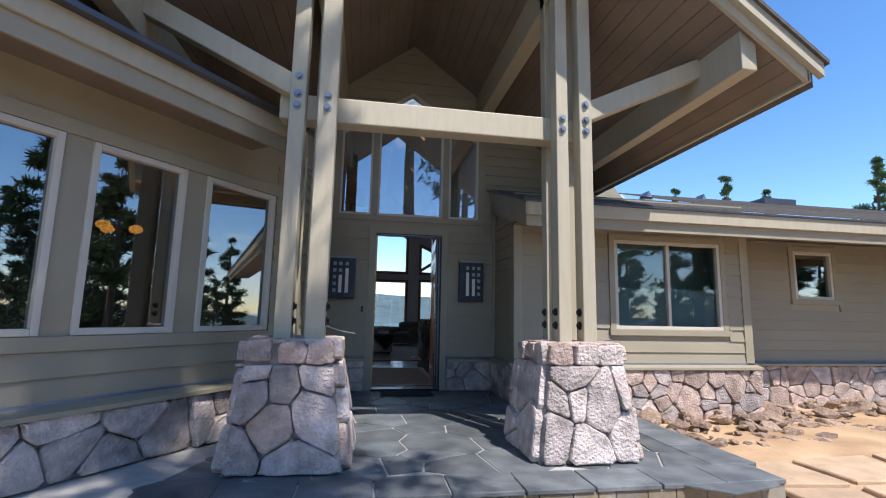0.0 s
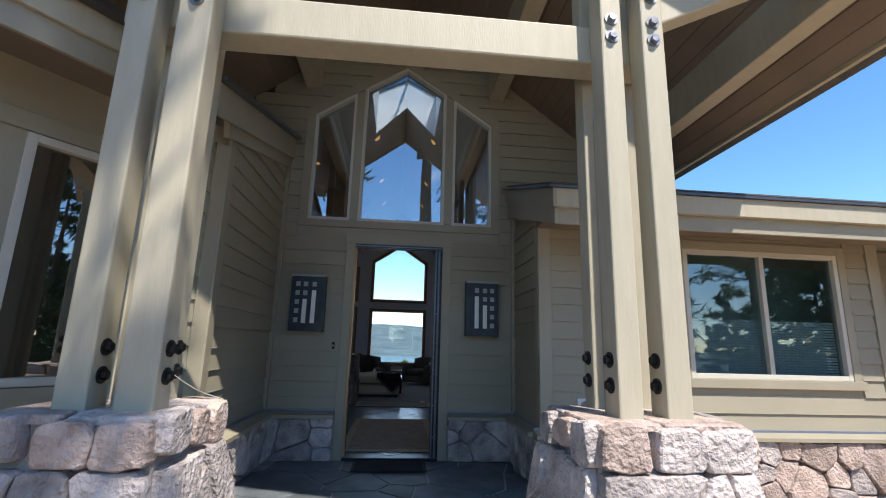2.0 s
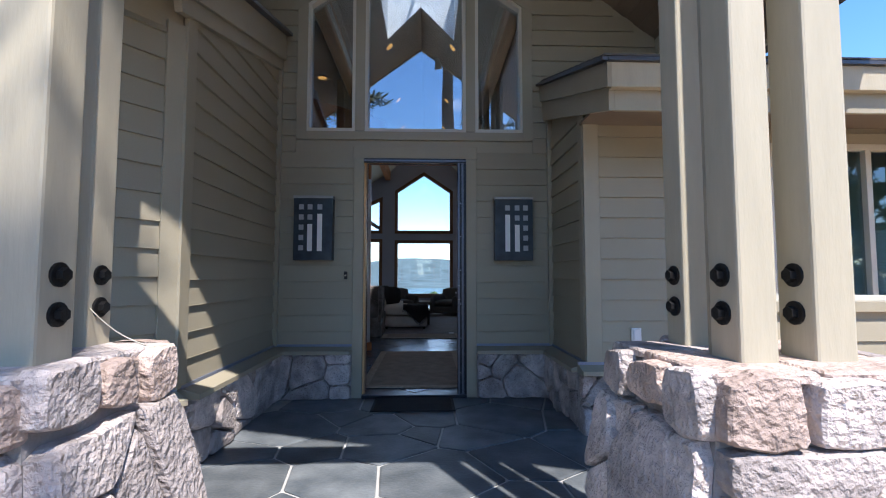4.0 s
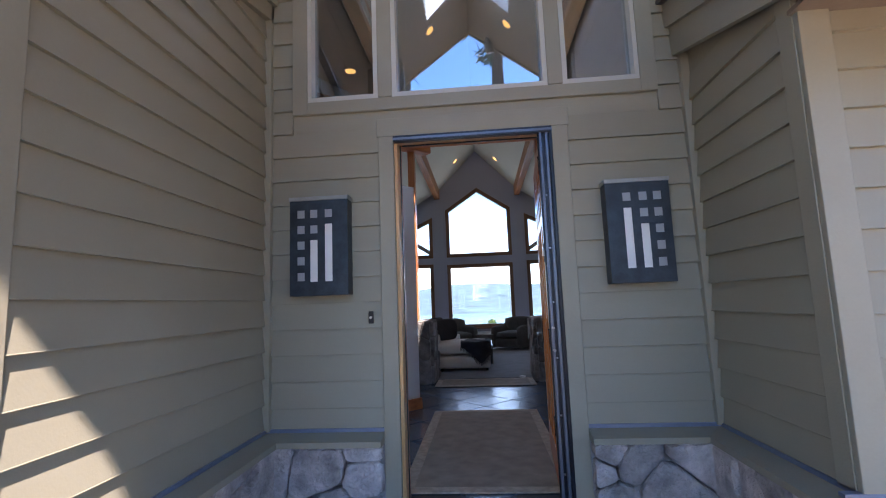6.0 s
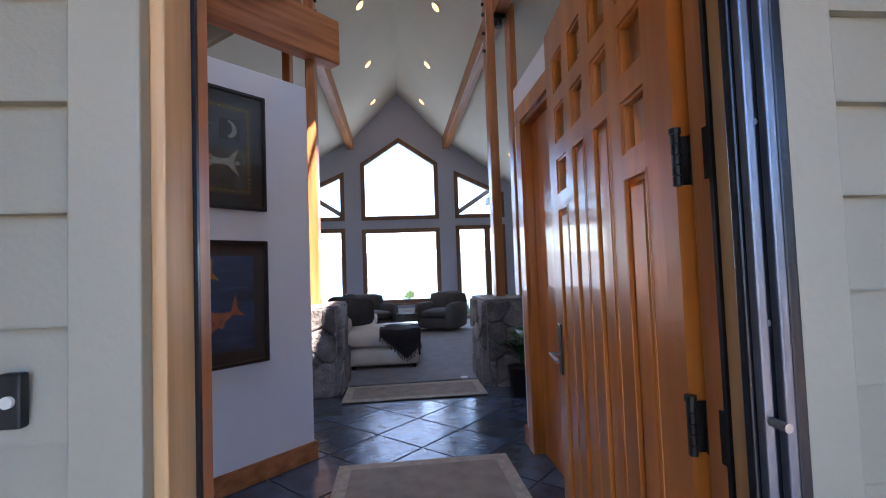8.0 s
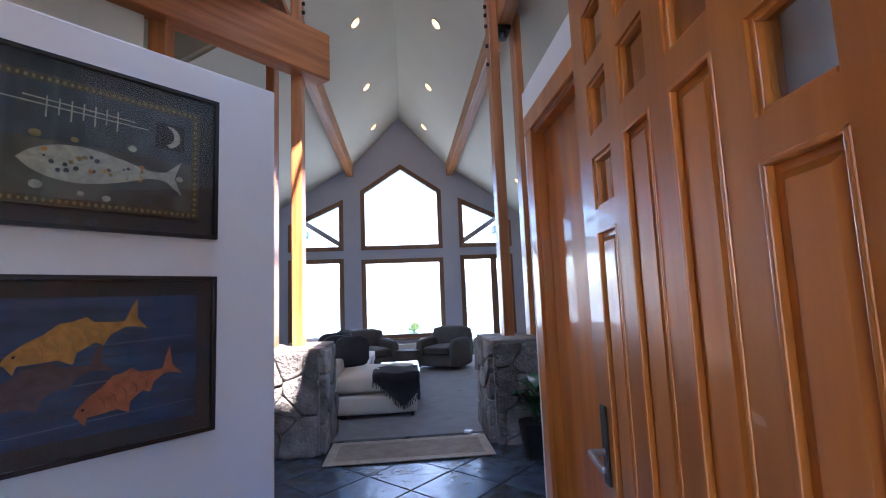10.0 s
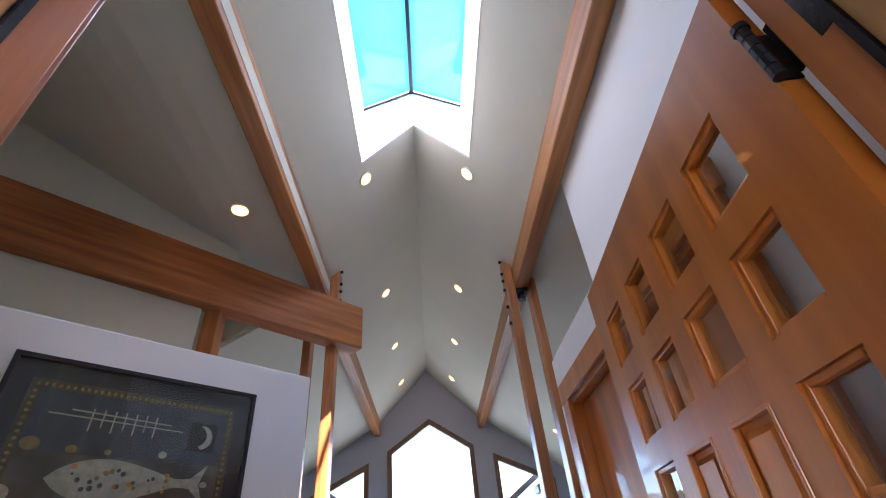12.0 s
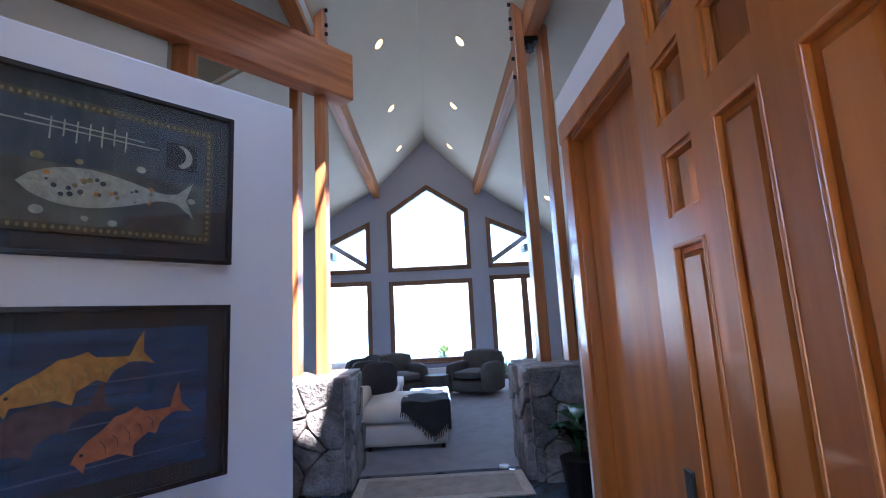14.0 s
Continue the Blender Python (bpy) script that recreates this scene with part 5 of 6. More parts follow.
FISH_R = material("coral_fish_paint", (0.50, 0.14, 0.06), 0.7, vary=0.25, scale=25)
FISH_V = material("dusky_violet_fish_paint", (0.12, 0.07, 0.075), 0.7, vary=0.3, scale=25)
GOLD = material("old_gold_paint", (0.26, 0.19, 0.075), 0.5, vary=0.3, scale=40)
GREYB = material("slate_paint_patch", (0.06, 0.07, 0.085), 0.7, vary=0.3, scale=10)


def fish(L, H_, curve=0.0):
    """Outline of a fish, nose at the left end, tail at the right."""
    pts = []
    n = 18
    for k in range(n + 1):
        t = k / n
        h = math.sin(math.pi * min(1.0, t / 0.86) ** 0.75) * 0.5 * (1 - 0.25 * t) if t < 0.86 else 0.0
        h = max(h, 0.10 if t > 0.2 else 0.0)
        if t > 0.88:
            h = 0.10 + (t - 0.88) / 0.12 * 0.38
        pts.append((t * L, h * H_ + curve * math.sin(math.pi * t)))
    low = [(x + (0.0 if x < L * 0.9 else 0), -(y - 2 * curve * math.sin(math.pi * x / L)) if False else 2 * curve * math.sin(math.pi * x / L) - y) for x, y in pts[::-1]]
    return pts[:-1] + [(L, pts[-1][1]), (L * 0.95, curve * 0.2)] + low[:-1]


def picture(name, label, u_right, z0, z1, width, ground):
    """Hung on the partition; u counts from the free end."""
    p = tagged(new(name), label, "picture", group="framed fish pictures")
    u0, u1 = u_right, u_right + width
    f = 0.022

    def slab(a, c, d0, d1, q0, q1, nm, mat, bev=0.003):
        return part(nm, warp(box(a, c, d0, d1, q0, q1, bev), left_panel), mat, p)
    slab(u0, u0 + f, 0.0, 0.032, z0, z1, "frame_side", PICBLK)
    slab(u1 - f, u1, 0.0, 0.032, z0, z1, "frame_side", PICBLK)
    slab(u0 + f, u1 - f, 0.0, 0.032, z0, z0 + f, "frame_rail", PICBLK)
    slab(u0 + f, u1 - f, 0.0, 0.032, z1 - f, z1, "frame_rail", PICBLK)
    slab(u0 + f, u1 - f, 0.002, 0.010, z0 + f, z1 - f, "mount", MAT_D, 0)
    slab(u0 + 0.10, u1 - 0.10, 0.010, 0.013, z0 + 0.10, z1 - 0.10, "painting", ground, 0)

    def shape(nm, pts, mat, d):
        bm = bmesh.new()
        vs = [bm.verts.new(left_panel(u1 - x, z0 + y, d)) for x, y in pts]
        bm.faces.new(vs)
        r = bmesh.ops.extrude_face_region(bm, geom=bm.faces[:])
        nv = [v for v in r["geom"] if isinstance(v, bmesh.types.BMVert)]
        bmesh.ops.translate(bm, verts=nv, vec=(R2 * 0.0012, -R2 * 0.0012, 0))
        return part(nm, bm, mat, p)
    glass = warp(box(u0 + f, u1 - f, 0.022, 0.024, z0 + f, z1 - f), left_panel)
    part("glass", glass, GLASS, p).visible_shadow = False
    return p, shape


WPIC = 1.12
pa, shp = picture("fish_picture", "black-framed picture of a pale fish on dark grey-brown", 0.365, 1.857, 2.657, WPIC, PAINT_A)


def oval(cx, cy, rx, ry, n=14):
    return [(cx + rx * math.cos(2 * math.pi * k / n), cy + ry * math.sin(2 * math.pi * k / n)) for k in range(n)]


def rot(pts, cx, cy, a):
    c, s = math.cos(a), math.sin(a)
    return [(cx + x * c - y * s, cy + x * s + y * c) for x, y in pts]


shp("painted_band", [(0.12, 0.40), (1.0, 0.40), (1.0, 0.66), (0.12, 0.66)], GREYB, 0.0135)
shp("painted_fish", rot(fish(0.66, 0.19), 0.27, 0.30, 0.02), FISH_W, 0.0145)
rp = random.Random(11)
for k in range(26):
    t = rp.uniform(0.14, 0.72)
    r = rp.uniform(0.005, 0.012)
    shp("painted_spot", oval(0.27 + t * 0.66, 0.31 + rp.uniform(-0.045, 0.045), r, r, 8), rp.choice((GOLD, GREYB, FISH_O)), 0.0162)
for cx, cy, r in ((0.18, 0.43, 0.035), (0.33, 0.42, 0.022), (0.47, 0.42, 0.016), (0.14, 0.24, 0.04), (0.34, 0.19, 0.024), (0.50, 0.17, 0.014), (0.60, 0.16, 0.018), (0.77, 0.17, 0.02), (0.90, 0.23, 0.02), (0.92, 0.31, 0.018), (0.70, 0.43, 0.02), (0.64, 0.44, 0.012)):
    shp("painted_disc", oval(cx, cy, r, r * 0.8), rp.choice((FISH_W, GOLD, GREYB)), 0.0155)
for k in range(7):
    x = 0.36 + k * 0.045
    shp("painted_stroke", [(x, 0.50 + 0.02 * (k % 2)), (x + 0.006, 0.50 + 0.02 * (k % 2)), (x + 0.008, 0.60), (x + 0.002, 0.60)], FISH_W, 0.0155)
for k in range(4):
    shp("painted_stroke", [(0.16 + 0.04 * k, 0.545 + 0.012 * k), (0.80 - 0.03 * k, 0.53 + 0.012 * k), (0.80 - 0.03 * k, 0.535 + 0.012 * k), (0.16 + 0.04 * k, 0.552 + 0.012 * k)], FISH_W if k % 2 else GREYB, 0.0152)
shp("painted_square", [(0.80, 0.46), (0.94, 0.46), (0.94, 0.60), (0.80, 0.60)], PICBLK, 0.0152)
moon = [(0.86 + 0.06 * math.cos(a), 0.53 + 0.06 * math.sin(a)) for a in [math.radians(-80 + 20 * k) for k in range(9)]] + [(0.845 + 0.045 * math.cos(a), 0.535 + 0.05 * math.sin(a)) for a in [math.radians(80 - 20 * k) for k in range(9)]]
shp("painted_crescent", moon, FISH_W, 0.0165)
BRONZE = material("bronze_border_paint", (0.085, 0.062, 0.03), 0.6, vary=0.35, scale=30)
for q in (((0.105, 0.105), (1.015, 0.105), (1.015, 0.140), (0.105, 0.140)), ((0.105, 0.66), (1.015, 0.66), (1.015, 0.695), (0.105, 0.695)), ((0.105, 0.140), (0.14, 0.140), (0.14, 0.66), (0.105, 0.66)), ((0.98, 0.140), (1.015, 0.140), (1.015, 0.66), (0.98, 0.66))):
    shp("painted_border", q, BRONZE, 0.0138)
for k in range(33):
    for y in (0.1225, 0.6775):
        shp("gold_bead", oval(0.125 + k * 0.0272, y, 0.007, 0.010, 7), GOLD, 0.0155)
for k in range(18):
    for x in (0.1225, 0.9975):
        shp("gold_bead", oval(x, 0.155 + k * 0.0287, 0.009, 0.008, 7), GOLD, 0.0155)
pb, shq = picture("koi_picture", "black-framed picture of orange and red carp on blue", 0.365, 0.83, 1.65, WPIC, PAINT_B)
for k in range(9):
    y = 0.16 + 0.055 * k
    shq("painted_ripple", [(0.12, y - 0.02), (0.55, y), (1.0, y + 0.02), (1.0, y + 0.024), (0.55, y + 0.006), (0.12, y - 0.017)], GREYB if k % 3 else material("pale_ripple_paint", (0.10, 0.14, 0.22), 0.7), 0.0135)


def koi(L, H_):
    """Carp outline, nose at the left: dorsal fin, forked tail, lower fins and a barbel."""
    pts = ((0, 0), (0.05, 0.12), (0.16, 0.25), (0.30, 0.33), (0.42, 0.46), (0.50, 0.42), (0.60, 0.44), (0.64, 0.27), (0.76, 0.15), (0.85, 0.08), (0.93, 0.34), (1.0, 0.52), (0.95, 0.06), (1.0, -0.26), (0.92, -0.12), (0.84, -0.05), (0.72, -0.12), (0.65, -0.30), (0.60, -0.18), (0.46, -0.27), (0.41, -0.50), (0.33, -0.29), (0.2, -0.22), (0.09, -0.14), (0.05, -0.30), (0.02, -0.06))
    return [(x * L, y * H_) for x, y in pts]


for x, y, ln, turn, paint, d in ((0.26, 0.45, 0.54, 0.30, FISH_O, 0.0145), (0.16, 0.27, 0.50, 0.30, FISH_V, 0.0140), (0.51, 0.19, 0.46, 0.40, FISH_R, 0.0150)):
    shq("painted_fish", rot(koi(ln, 0.20), x, y, turn), paint, d)
    eye_x, eye_y = rot([(ln * 0.09, 0.012)], x, y, turn)[0]
    shq("painted_eye", oval(eye_x, eye_y, 0.007, 0.007, 8), PICBLK, d + 0.0016)
    for k in range(5):
        shq("painted_scale_row", rot([(ln * (0.24 + 0.1 * k), 0.03), (ln * (0.26 + 0.1 * k), 0.0), (ln * (0.24 + 0.1 * k), -0.03), (ln * (0.245 + 0.1 * k), -0.03), (ln * (0.268 + 0.1 * k), 0.0), (ln * (0.245 + 0.1 * k), 0.03)], x, y, turn), GOLD if paint is FISH_O else FISH_V, d + 0.0014)

# ---- living room furniture ----
LINEN = material("cream_linen", (0.56, 0.50, 0.43), 0.9, vary=0.06, scale=6, fine=180, bump=0.4)
DARKFAB = material("charcoal_fabric", (0.03, 0.03, 0.035), 0.9, vary=0.2, scale=8, fine=160, bump=0.5)
GREYFAB = material("grey_chair_fabric", (0.10, 0.095, 0.09), 0.9, vary=0.15, scale=6, fine=160, bump=0.4)


def cushion(x0, x1, y0, y1, z0, z1, r=0.05, sag=0.02):
    bm = box(x0, x1, y0, y1, z0, z1, 0)
    bmesh.ops.subdivide_edges(bm, edges=bm.edges[:], cuts=3, use_grid_fill=True)
    c = Vector(((x0 + x1) / 2, (y0 + y1) / 2, (z0 + z1) / 2))
    h = Vector(((x1 - x0) / 2, (y1 - y0) / 2, (z1 - z0) / 2))
    for v in bm.verts:
        d = Vector(((v.co.x - c.x) / h.x, (v.co.y - c.y) / h.y, (v.co.z - c.z) / h.z))
        near = sum(1 for q in d if abs(q) > 0.95)
        if near >= 2:
            for k in range(3):
                if abs(d[k]) > 0.95:
                    v.co[k] -= math.copysign(r * (0.3 if near == 2 else 0.42), d[k])
        v.co.z += sag * (1 - d.x * d.x) * (1 - d.y * d.y) * (1 if d.z > 0 else 0)
    return bm


sofa = thing("sectional_sofa", "cream linen sectional sofa with chaise end", "sofa", at=(0, 0.2, 0.045))
part("chaise_base", cushion(-0.88, 0.13, 5.55, 6.75, 0.04, 0.30, 0.05, 0), LINEN, sofa, smooth=True)
part("chaise_seat", cushion(-0.88, 0.13, 5.53, 6.78, 0.30, 0.52, 0.06), LINEN, sofa, smooth=True)
part("armrest", cushion(-1.10, -0.88, 5.5, 6.7, 0.04, 0.64, 0.06, 0.01), LINEN, sofa, smooth=True)
part("seat_base", cushion(-1.75, -0.60, 6.75, 8.9, 0.04, 0.30, 0.05, 0), LINEN, sofa, smooth=True)
part("seat_cushion", cushion(-1.55, -0.58, 6.80, 7.85, 0.30, 0.50, 0.06), LINEN, sofa, smooth=True)
part("seat_cushion", cushion(-1.55, -0.58, 7.87, 8.9, 0.30, 0.50, 0.06), LINEN, sofa, smooth=True)
part("back_rest", cushion(-1.95, -1.60, 5.6, 8.95, 0.04, 0.80, 0.07, 0.02), LINEN, sofa, smooth=True)
for x in (-0.8, 0.06):
    part("foot", tube((x, 5.63, 0), (x, 5.63, 0.05), 0.025, 10), BLACK, sofa)
for k, (x, y, rz_) in enumerate(((-1.0, 6.95, 20), (-1.2, 7.5, 40), (-0.78, 6.62, 10), (-1.1, 8.2, 70))):
    pl = thing("throw_pillow", "dark charcoal throw pillow leaning on the sofa", "pillow", at=(x, y + 0.2, 0.545), group="sofa pillows", rz=rz_)
    part("pillow", cushion(-0.24, 0.24, -0.09, 0.09, 0.0, 0.44, 0.13, 0.0), DARKFAB, pl, smooth=True)
throw = thing("throw_blanket", "dark fringed throw blanket draped over the chaise corner", "blanket", at=(0, 0.2, 0.045))
bm = bmesh.new()
NX, NY = 14, 12
grid = []
for i in range(NX + 1):
    row = []
    for j in range(NY + 1):
        u, v = i / NX, j / NY
        x, y = -0.42 + 0.60 * u, 5.505 + 0.62 * v
        z = 0.548 + 0.012 * math.sin(9 * u + 5 * v)
        if x > 0.135:
            z -= (x - 0.135) * 3.2
            x = 0.15 + 0.01 * math.sin(14 * v)
        row.append(bm.verts.new((x, y, z)))
    grid.append(row)
front = []
for i in range(NX + 1):
    u = i / NX
    drop = 0.10 + 0.30 * max(0, 1 - abs(u - 0.62) / 0.55)
    x = -0.42 + 0.60 * u
    x = min(x, 0.15)
    front.append([bm.verts.new((x, 5.495 - 0.012 * math.sin(12 * u), 0.54 - drop * (k + 1) / 3)) for k in range(3)])
for i in range(NX):
    for j in range(NY):
        bm.faces.new((grid[i][j], grid[i + 1][j], grid[i + 1][j + 1], grid[i][j + 1]))
    bm.faces.new((grid[i][0], front[i][0], front[i + 1][0], grid[i + 1][0]))
    for k in range(2):
        bm.faces.new((front[i][k], front[i][k + 1], front[i + 1][k + 1], front[i + 1][k]))
bmesh.ops.solidify(bm, geom=bm.faces[:], thickness=0.012)
part("cloth", bm, DARKFAB, throw, smooth=True)
bm = bmesh.new()
rf = random.Random(3)
for k in range(34):
    u = k / 33
    drop = 0.10 + 0.30 * max(0, 1 - abs(u - 0.62) / 0.55)
    x = min(-0.42 + 0.60 * u, 0.15)
    tube((x, 5.49, 0.55 - drop), (x + rf.uniform(-0.012, 0.012), 5.488, 0.55 - drop - rf.uniform(0.04, 0.08)), 0.005, 5, bm)
part("fringe", bm, DARKFAB, throw)

table = thing("coffee_table", "low pale-topped coffee table", "table", at=(-0.12, 7.3, 0.045))
part("tabletop", box(-0.30, 0.32, -0.62, 0.62, 0.36, 0.40, 0.008), material("pale_glossy_tabletop", (0.55, 0.55, 0.55), 0.12, vary=0.05), table)
for x in (-0.26, 0.28):
    for y in (-0.56, 0.56):
        part("leg", box(x - 0.03, x + 0.03, y - 0.03, y + 0.03, 0, 0.36, 0.004), BLACK, table)
tray = thing("small_tray", "small dark tray on the coffee table", "tray", at=(-0.16, 7.55, 0.445))
part("dish", box(-0.09, 0.09, -0.06, 0.06, 0, 0.035, 0.008), BLACK, tray)


def armchair(x, y, rz_, label, s=1.0):
    c = thing("armchair", label, "armchair", at=(x, y, 0.045), group="grey armchairs", rz=rz_)
    part("base", cushion(-0.45 * s, 0.45 * s, -0.42, 0.42, 0.05, 0.30, 0.06, 0), GREYFAB, c, smooth=True)
    part("seat", cushion(-0.30 * s, 0.30 * s, -0.44, 0.25, 0.30, 0.47, 0.07), GREYFAB, c, smooth=True)
    part("backrest", cushion(-0.46 * s, 0.46 * s, 0.2, 0.46, 0.10, 0.82, 0.10, 0.03), GREYFAB, c, smooth=True)
    for q in (-1, 1):
        a, b_ = sorted((q * 0.30 * s, q * 0.50 * s))
        part("armrest", cushion(a, b_, -0.42, 0.36, 0.05, 0.60, 0.08, 0.03), GREYFAB, c, smooth=True)


armchair(0.84, 9.75, -35, "round grey upholstered armchair by the windows")
armchair(-0.75, 9.9, 30, "grey upholstered armchair by the windows")
ot = thing("ottoman", "small round grey ottoman", "ottoman", at=(0.05, 9.7, 0.045))
part("seat", tube((0, 0, 0.05), (0, 0, 0.40), 0.28, 20, None, 0.25), GREYFAB, ot)
rad = thing("baseboard_heater", "white ribbed heater under the lake window", "heater", at=(0, FYW - 0.16, 0.045))
part("body", box(-0.9, 0.9, 0, 0.12, 0.05, 0.36, 0.01), WHITEWALL, rad)
for k in range(30):
    part("fin", box(-0.87 + k * 0.06, -0.84 + k * 0.06, -0.015, 0.0, 0.08, 0.33), WHITEWALL, rad)
tv = thing("television", "dark television screen on a low wooden stand", "television", at=(2.35, 7.6, 1.2), rz=70)
part("screen", box(-0.6, 0.6, 0, 0.05, 0.0, 0.85, 0.008), FRAMEBLK, tv)
part("stand", box(-0.5, 0.5, -0.15, 0.25, -1.15, -0.02, 0.01), WINWOOD, tv)
pup = thing("floor_puck", "small white saucer on the carpet", "saucer", at=(0.64, 4.95, 0.045))
part("dish", tube((0, 0, 0), (0, 0, 0.02), 0.05, 16), WHITEWALL, pup)

# ---- outside: pines, shrubs, rubble, far roof ----
BARK = material("pine_bark", (0.13, 0.085, 0.06), 0.95, vary=0.35, scale=8, fine=40, bump=0.9, stretch=(1, 1, 0.25))
NEEDLE = material("pine_needles", (0.050, 0.085, 0.035), 0.8, vary=0.35, scale=2, fine=12, bump=0.0, rand=0.35, island=True, second=(0.085, 0.125, 0.05))
GRASS = material("meadow_green", (0.12, 0.17, 0.05), 0.85, vary=0.3, scale=4, fine=30, bump=0.0, rand=0.3, island=True, second=(0.20, 0.24, 0.08))


def pine(x, y, z, h, crown0, spread, seed, tufts=16, bare=0.0, size=1.0, leaf=None, label="tall ponderosa pine with a loose dark green crown"):
    rng = random.Random(seed)
    t = thing("pine_tree", label, "tree", at=(x, y, z), group="pines")
    bm = bmesh.new()
    r0 = 0.014 * h + 0.06
    px = Vector((0, 0, -0.3))
    n = 7
    for k in range(n):
        q = Vector((rng.uniform(-0.02, 0.02) * h * 0.3, rng.uniform(-0.02, 0.02) * h * 0.3, h * (k + 1) / n))
        tube(px, q, r0 * (1 - k / n) + 0.02, 9, bm, r0 * (1 - (k + 1) / n) + 0.02)
        px = q
    verts, faces = [], []
    limbs = int(h * 2.6)
    for k in range(limbs):
        f = crown0 + (1 - crown0) * (k + rng.random()) / limbs
        zz = h * f
        a = rng.uniform(0, 2 * math.pi)
        prof = (1 - ((f - crown0) / (1 - crown0)) ** 1.4) * 0.85 + 0.12
        L = spread * prof * rng.uniform(0.55, 1.1)
        d = Vector((math.cos(a), math.sin(a), rng.uniform(-0.15, 0.35)))
        p, e = Vector((0, 0, zz)), Vector((0, 0, zz)) + d * L
        tube(p, e, 0.012 * L + 0.012, 5, bm, 0.008)
        for m in range(tufts):
            c = p.lerp(e, rng.uniform(0.35, 1.05)) + Vector((rng.gauss(0, 1), rng.gauss(0, 1), rng.gauss(0, 0.6))) * 0.16 * L * 0.8
            for w in range(5):
                v = Vector((rng.gauss(0, 1), rng.gauss(0, 1), rng.gauss(0.35, 0.8))).normalized()
                s = v.cross(Vector((rng.random(), rng.random(), rng.random()))).normalized()
                ln, wd = 0.30 * size * rng.uniform(0.7, 1.3), 0.035 * size
                i = len(verts)
                verts += [c - s * wd, c + s * wd, c + v * ln + s * wd * 0.4, c + v * ln - s * wd * 0.4]
                faces.append((i, i + 1, i + 2, i + 3))
    part("trunk", bm, BARK, t)
    me = bpy.data.meshes.new("crown")
    me.from_pydata([tuple(v) for v in verts], [], faces)
    me.materials.append(leaf or NEEDLE)
    cr = new("crown", me)
    cr.parent = t
    return t


G = -0.4
pine(0.75, -9.3, G, 16.5, 0.54, 2.0, 1, 30)
pine(-2.0, -9.9, G, 15.0, 0.45, 2.2, 20, 22)
pine(3.3, -11.0, G, 12.0, 0.5, 2.3, 21, 14)
# the wood to the south-east: a few dense pines, repeated
DENSE = "dense dark green pine with boughs down to the ground"
MODELS = [pine(16, -6.0, G, 7.6, 0.03, 2.2, 50, 42, size=1.2, label=DENSE), pine(20.5, -9.5, G, 9.6, 0.03, 2.6, 51, 40, size=1.3, label=DENSE), pine(24, -4.5, G, 8.6, 0.04, 2.5, 52, 40, size=1.3, label=DENSE)]
rw = random.Random(8)
for k in range(34):
    ang = radians(6 - 3.4 * k + rw.uniform(-1.5, 1.5))
    far = rw.uniform(24, 36)
    copy_thing(MODELS[k % 3], pose(far * math.cos(ang), -4 + far * math.sin(ang), G, 0, 0, rw.uniform(0, 360)) @ Matrix.Scale(rw.uniform(0.75, 1.05), 4))
for k in range(44):
    ang = radians(8 - 2.6 * k + rw.uniform(-1.2, 1.2))
    far = rw.uniform(19, 30)
    copy_thing(MODELS[(k + 1) % 3], pose(far * math.cos(ang), -4 + far * math.sin(ang), G, 0, 0, rw.uniform(0, 360)) @ Matrix.Scale(rw.uniform(0.24, 0.42), 4))
for tx, ty, th in ((15.5, -15, 15), (9.0, -19, 17), (20, -16, 16)):
    pine(tx, ty, G, th, 0.15, 3.0, int(tx * 3), 30, size=1.2)
# over the roofs of the right wing
# Brighter copy of NEEDLE: the sunlight on these crowns is put into the colour.
ROOFPINE = material("sunlit_pine_needles", (0.10, 0.16, 0.06), 0.8, vary=0.3, scale=2, fine=12, bump=0.0, rand=0.3, island=True, second=(0.15, 0.21, 0.08))
pine(26.0, 22.4, G, 12.4, 0.2, 2.2, 11, 46, size=0.85, leaf=ROOFPINE, label="small pine standing beyond the roof")
pine(26.3, 28.6, G, 13.0, 0.3, 1.3, 12, 46, size=0.85, leaf=ROOFPINE, label="small pine standing beyond the roof")
pine(27.7, 20.8, G, 10.8, 0.2, 1.8, 13, 46, size=0.85, leaf=ROOFPINE, label="small pine standing beyond the roof")
pine(27.6, 13.4, G, 10.8, 0.2, 1.9, 15, 46, size=0.85, leaf=ROOFPINE, label="pine standing beyond the far roof")
# by the lake
pine(0.55, 24.0, -4.2, 4.55, 0.4, 0.8, 16, 34, size=0.75, leaf=material("pale_bright_needles", (0.26, 0.34, 0.12), 0.8, vary=0.25, scale=3, fine=20, bump=0.0, rand=0.3, island=True), label="young bright green pine below the lake windows")
pine(-9.0, 40.0, -9.5, 9.0, 0.1, 1.8, 17, 10, label="pine on the slope to the lake")
pine(9.5, 34.0, -7.5, 8.0, 0.1, 1.6, 18, 10, label="pine on the slope to the lake")


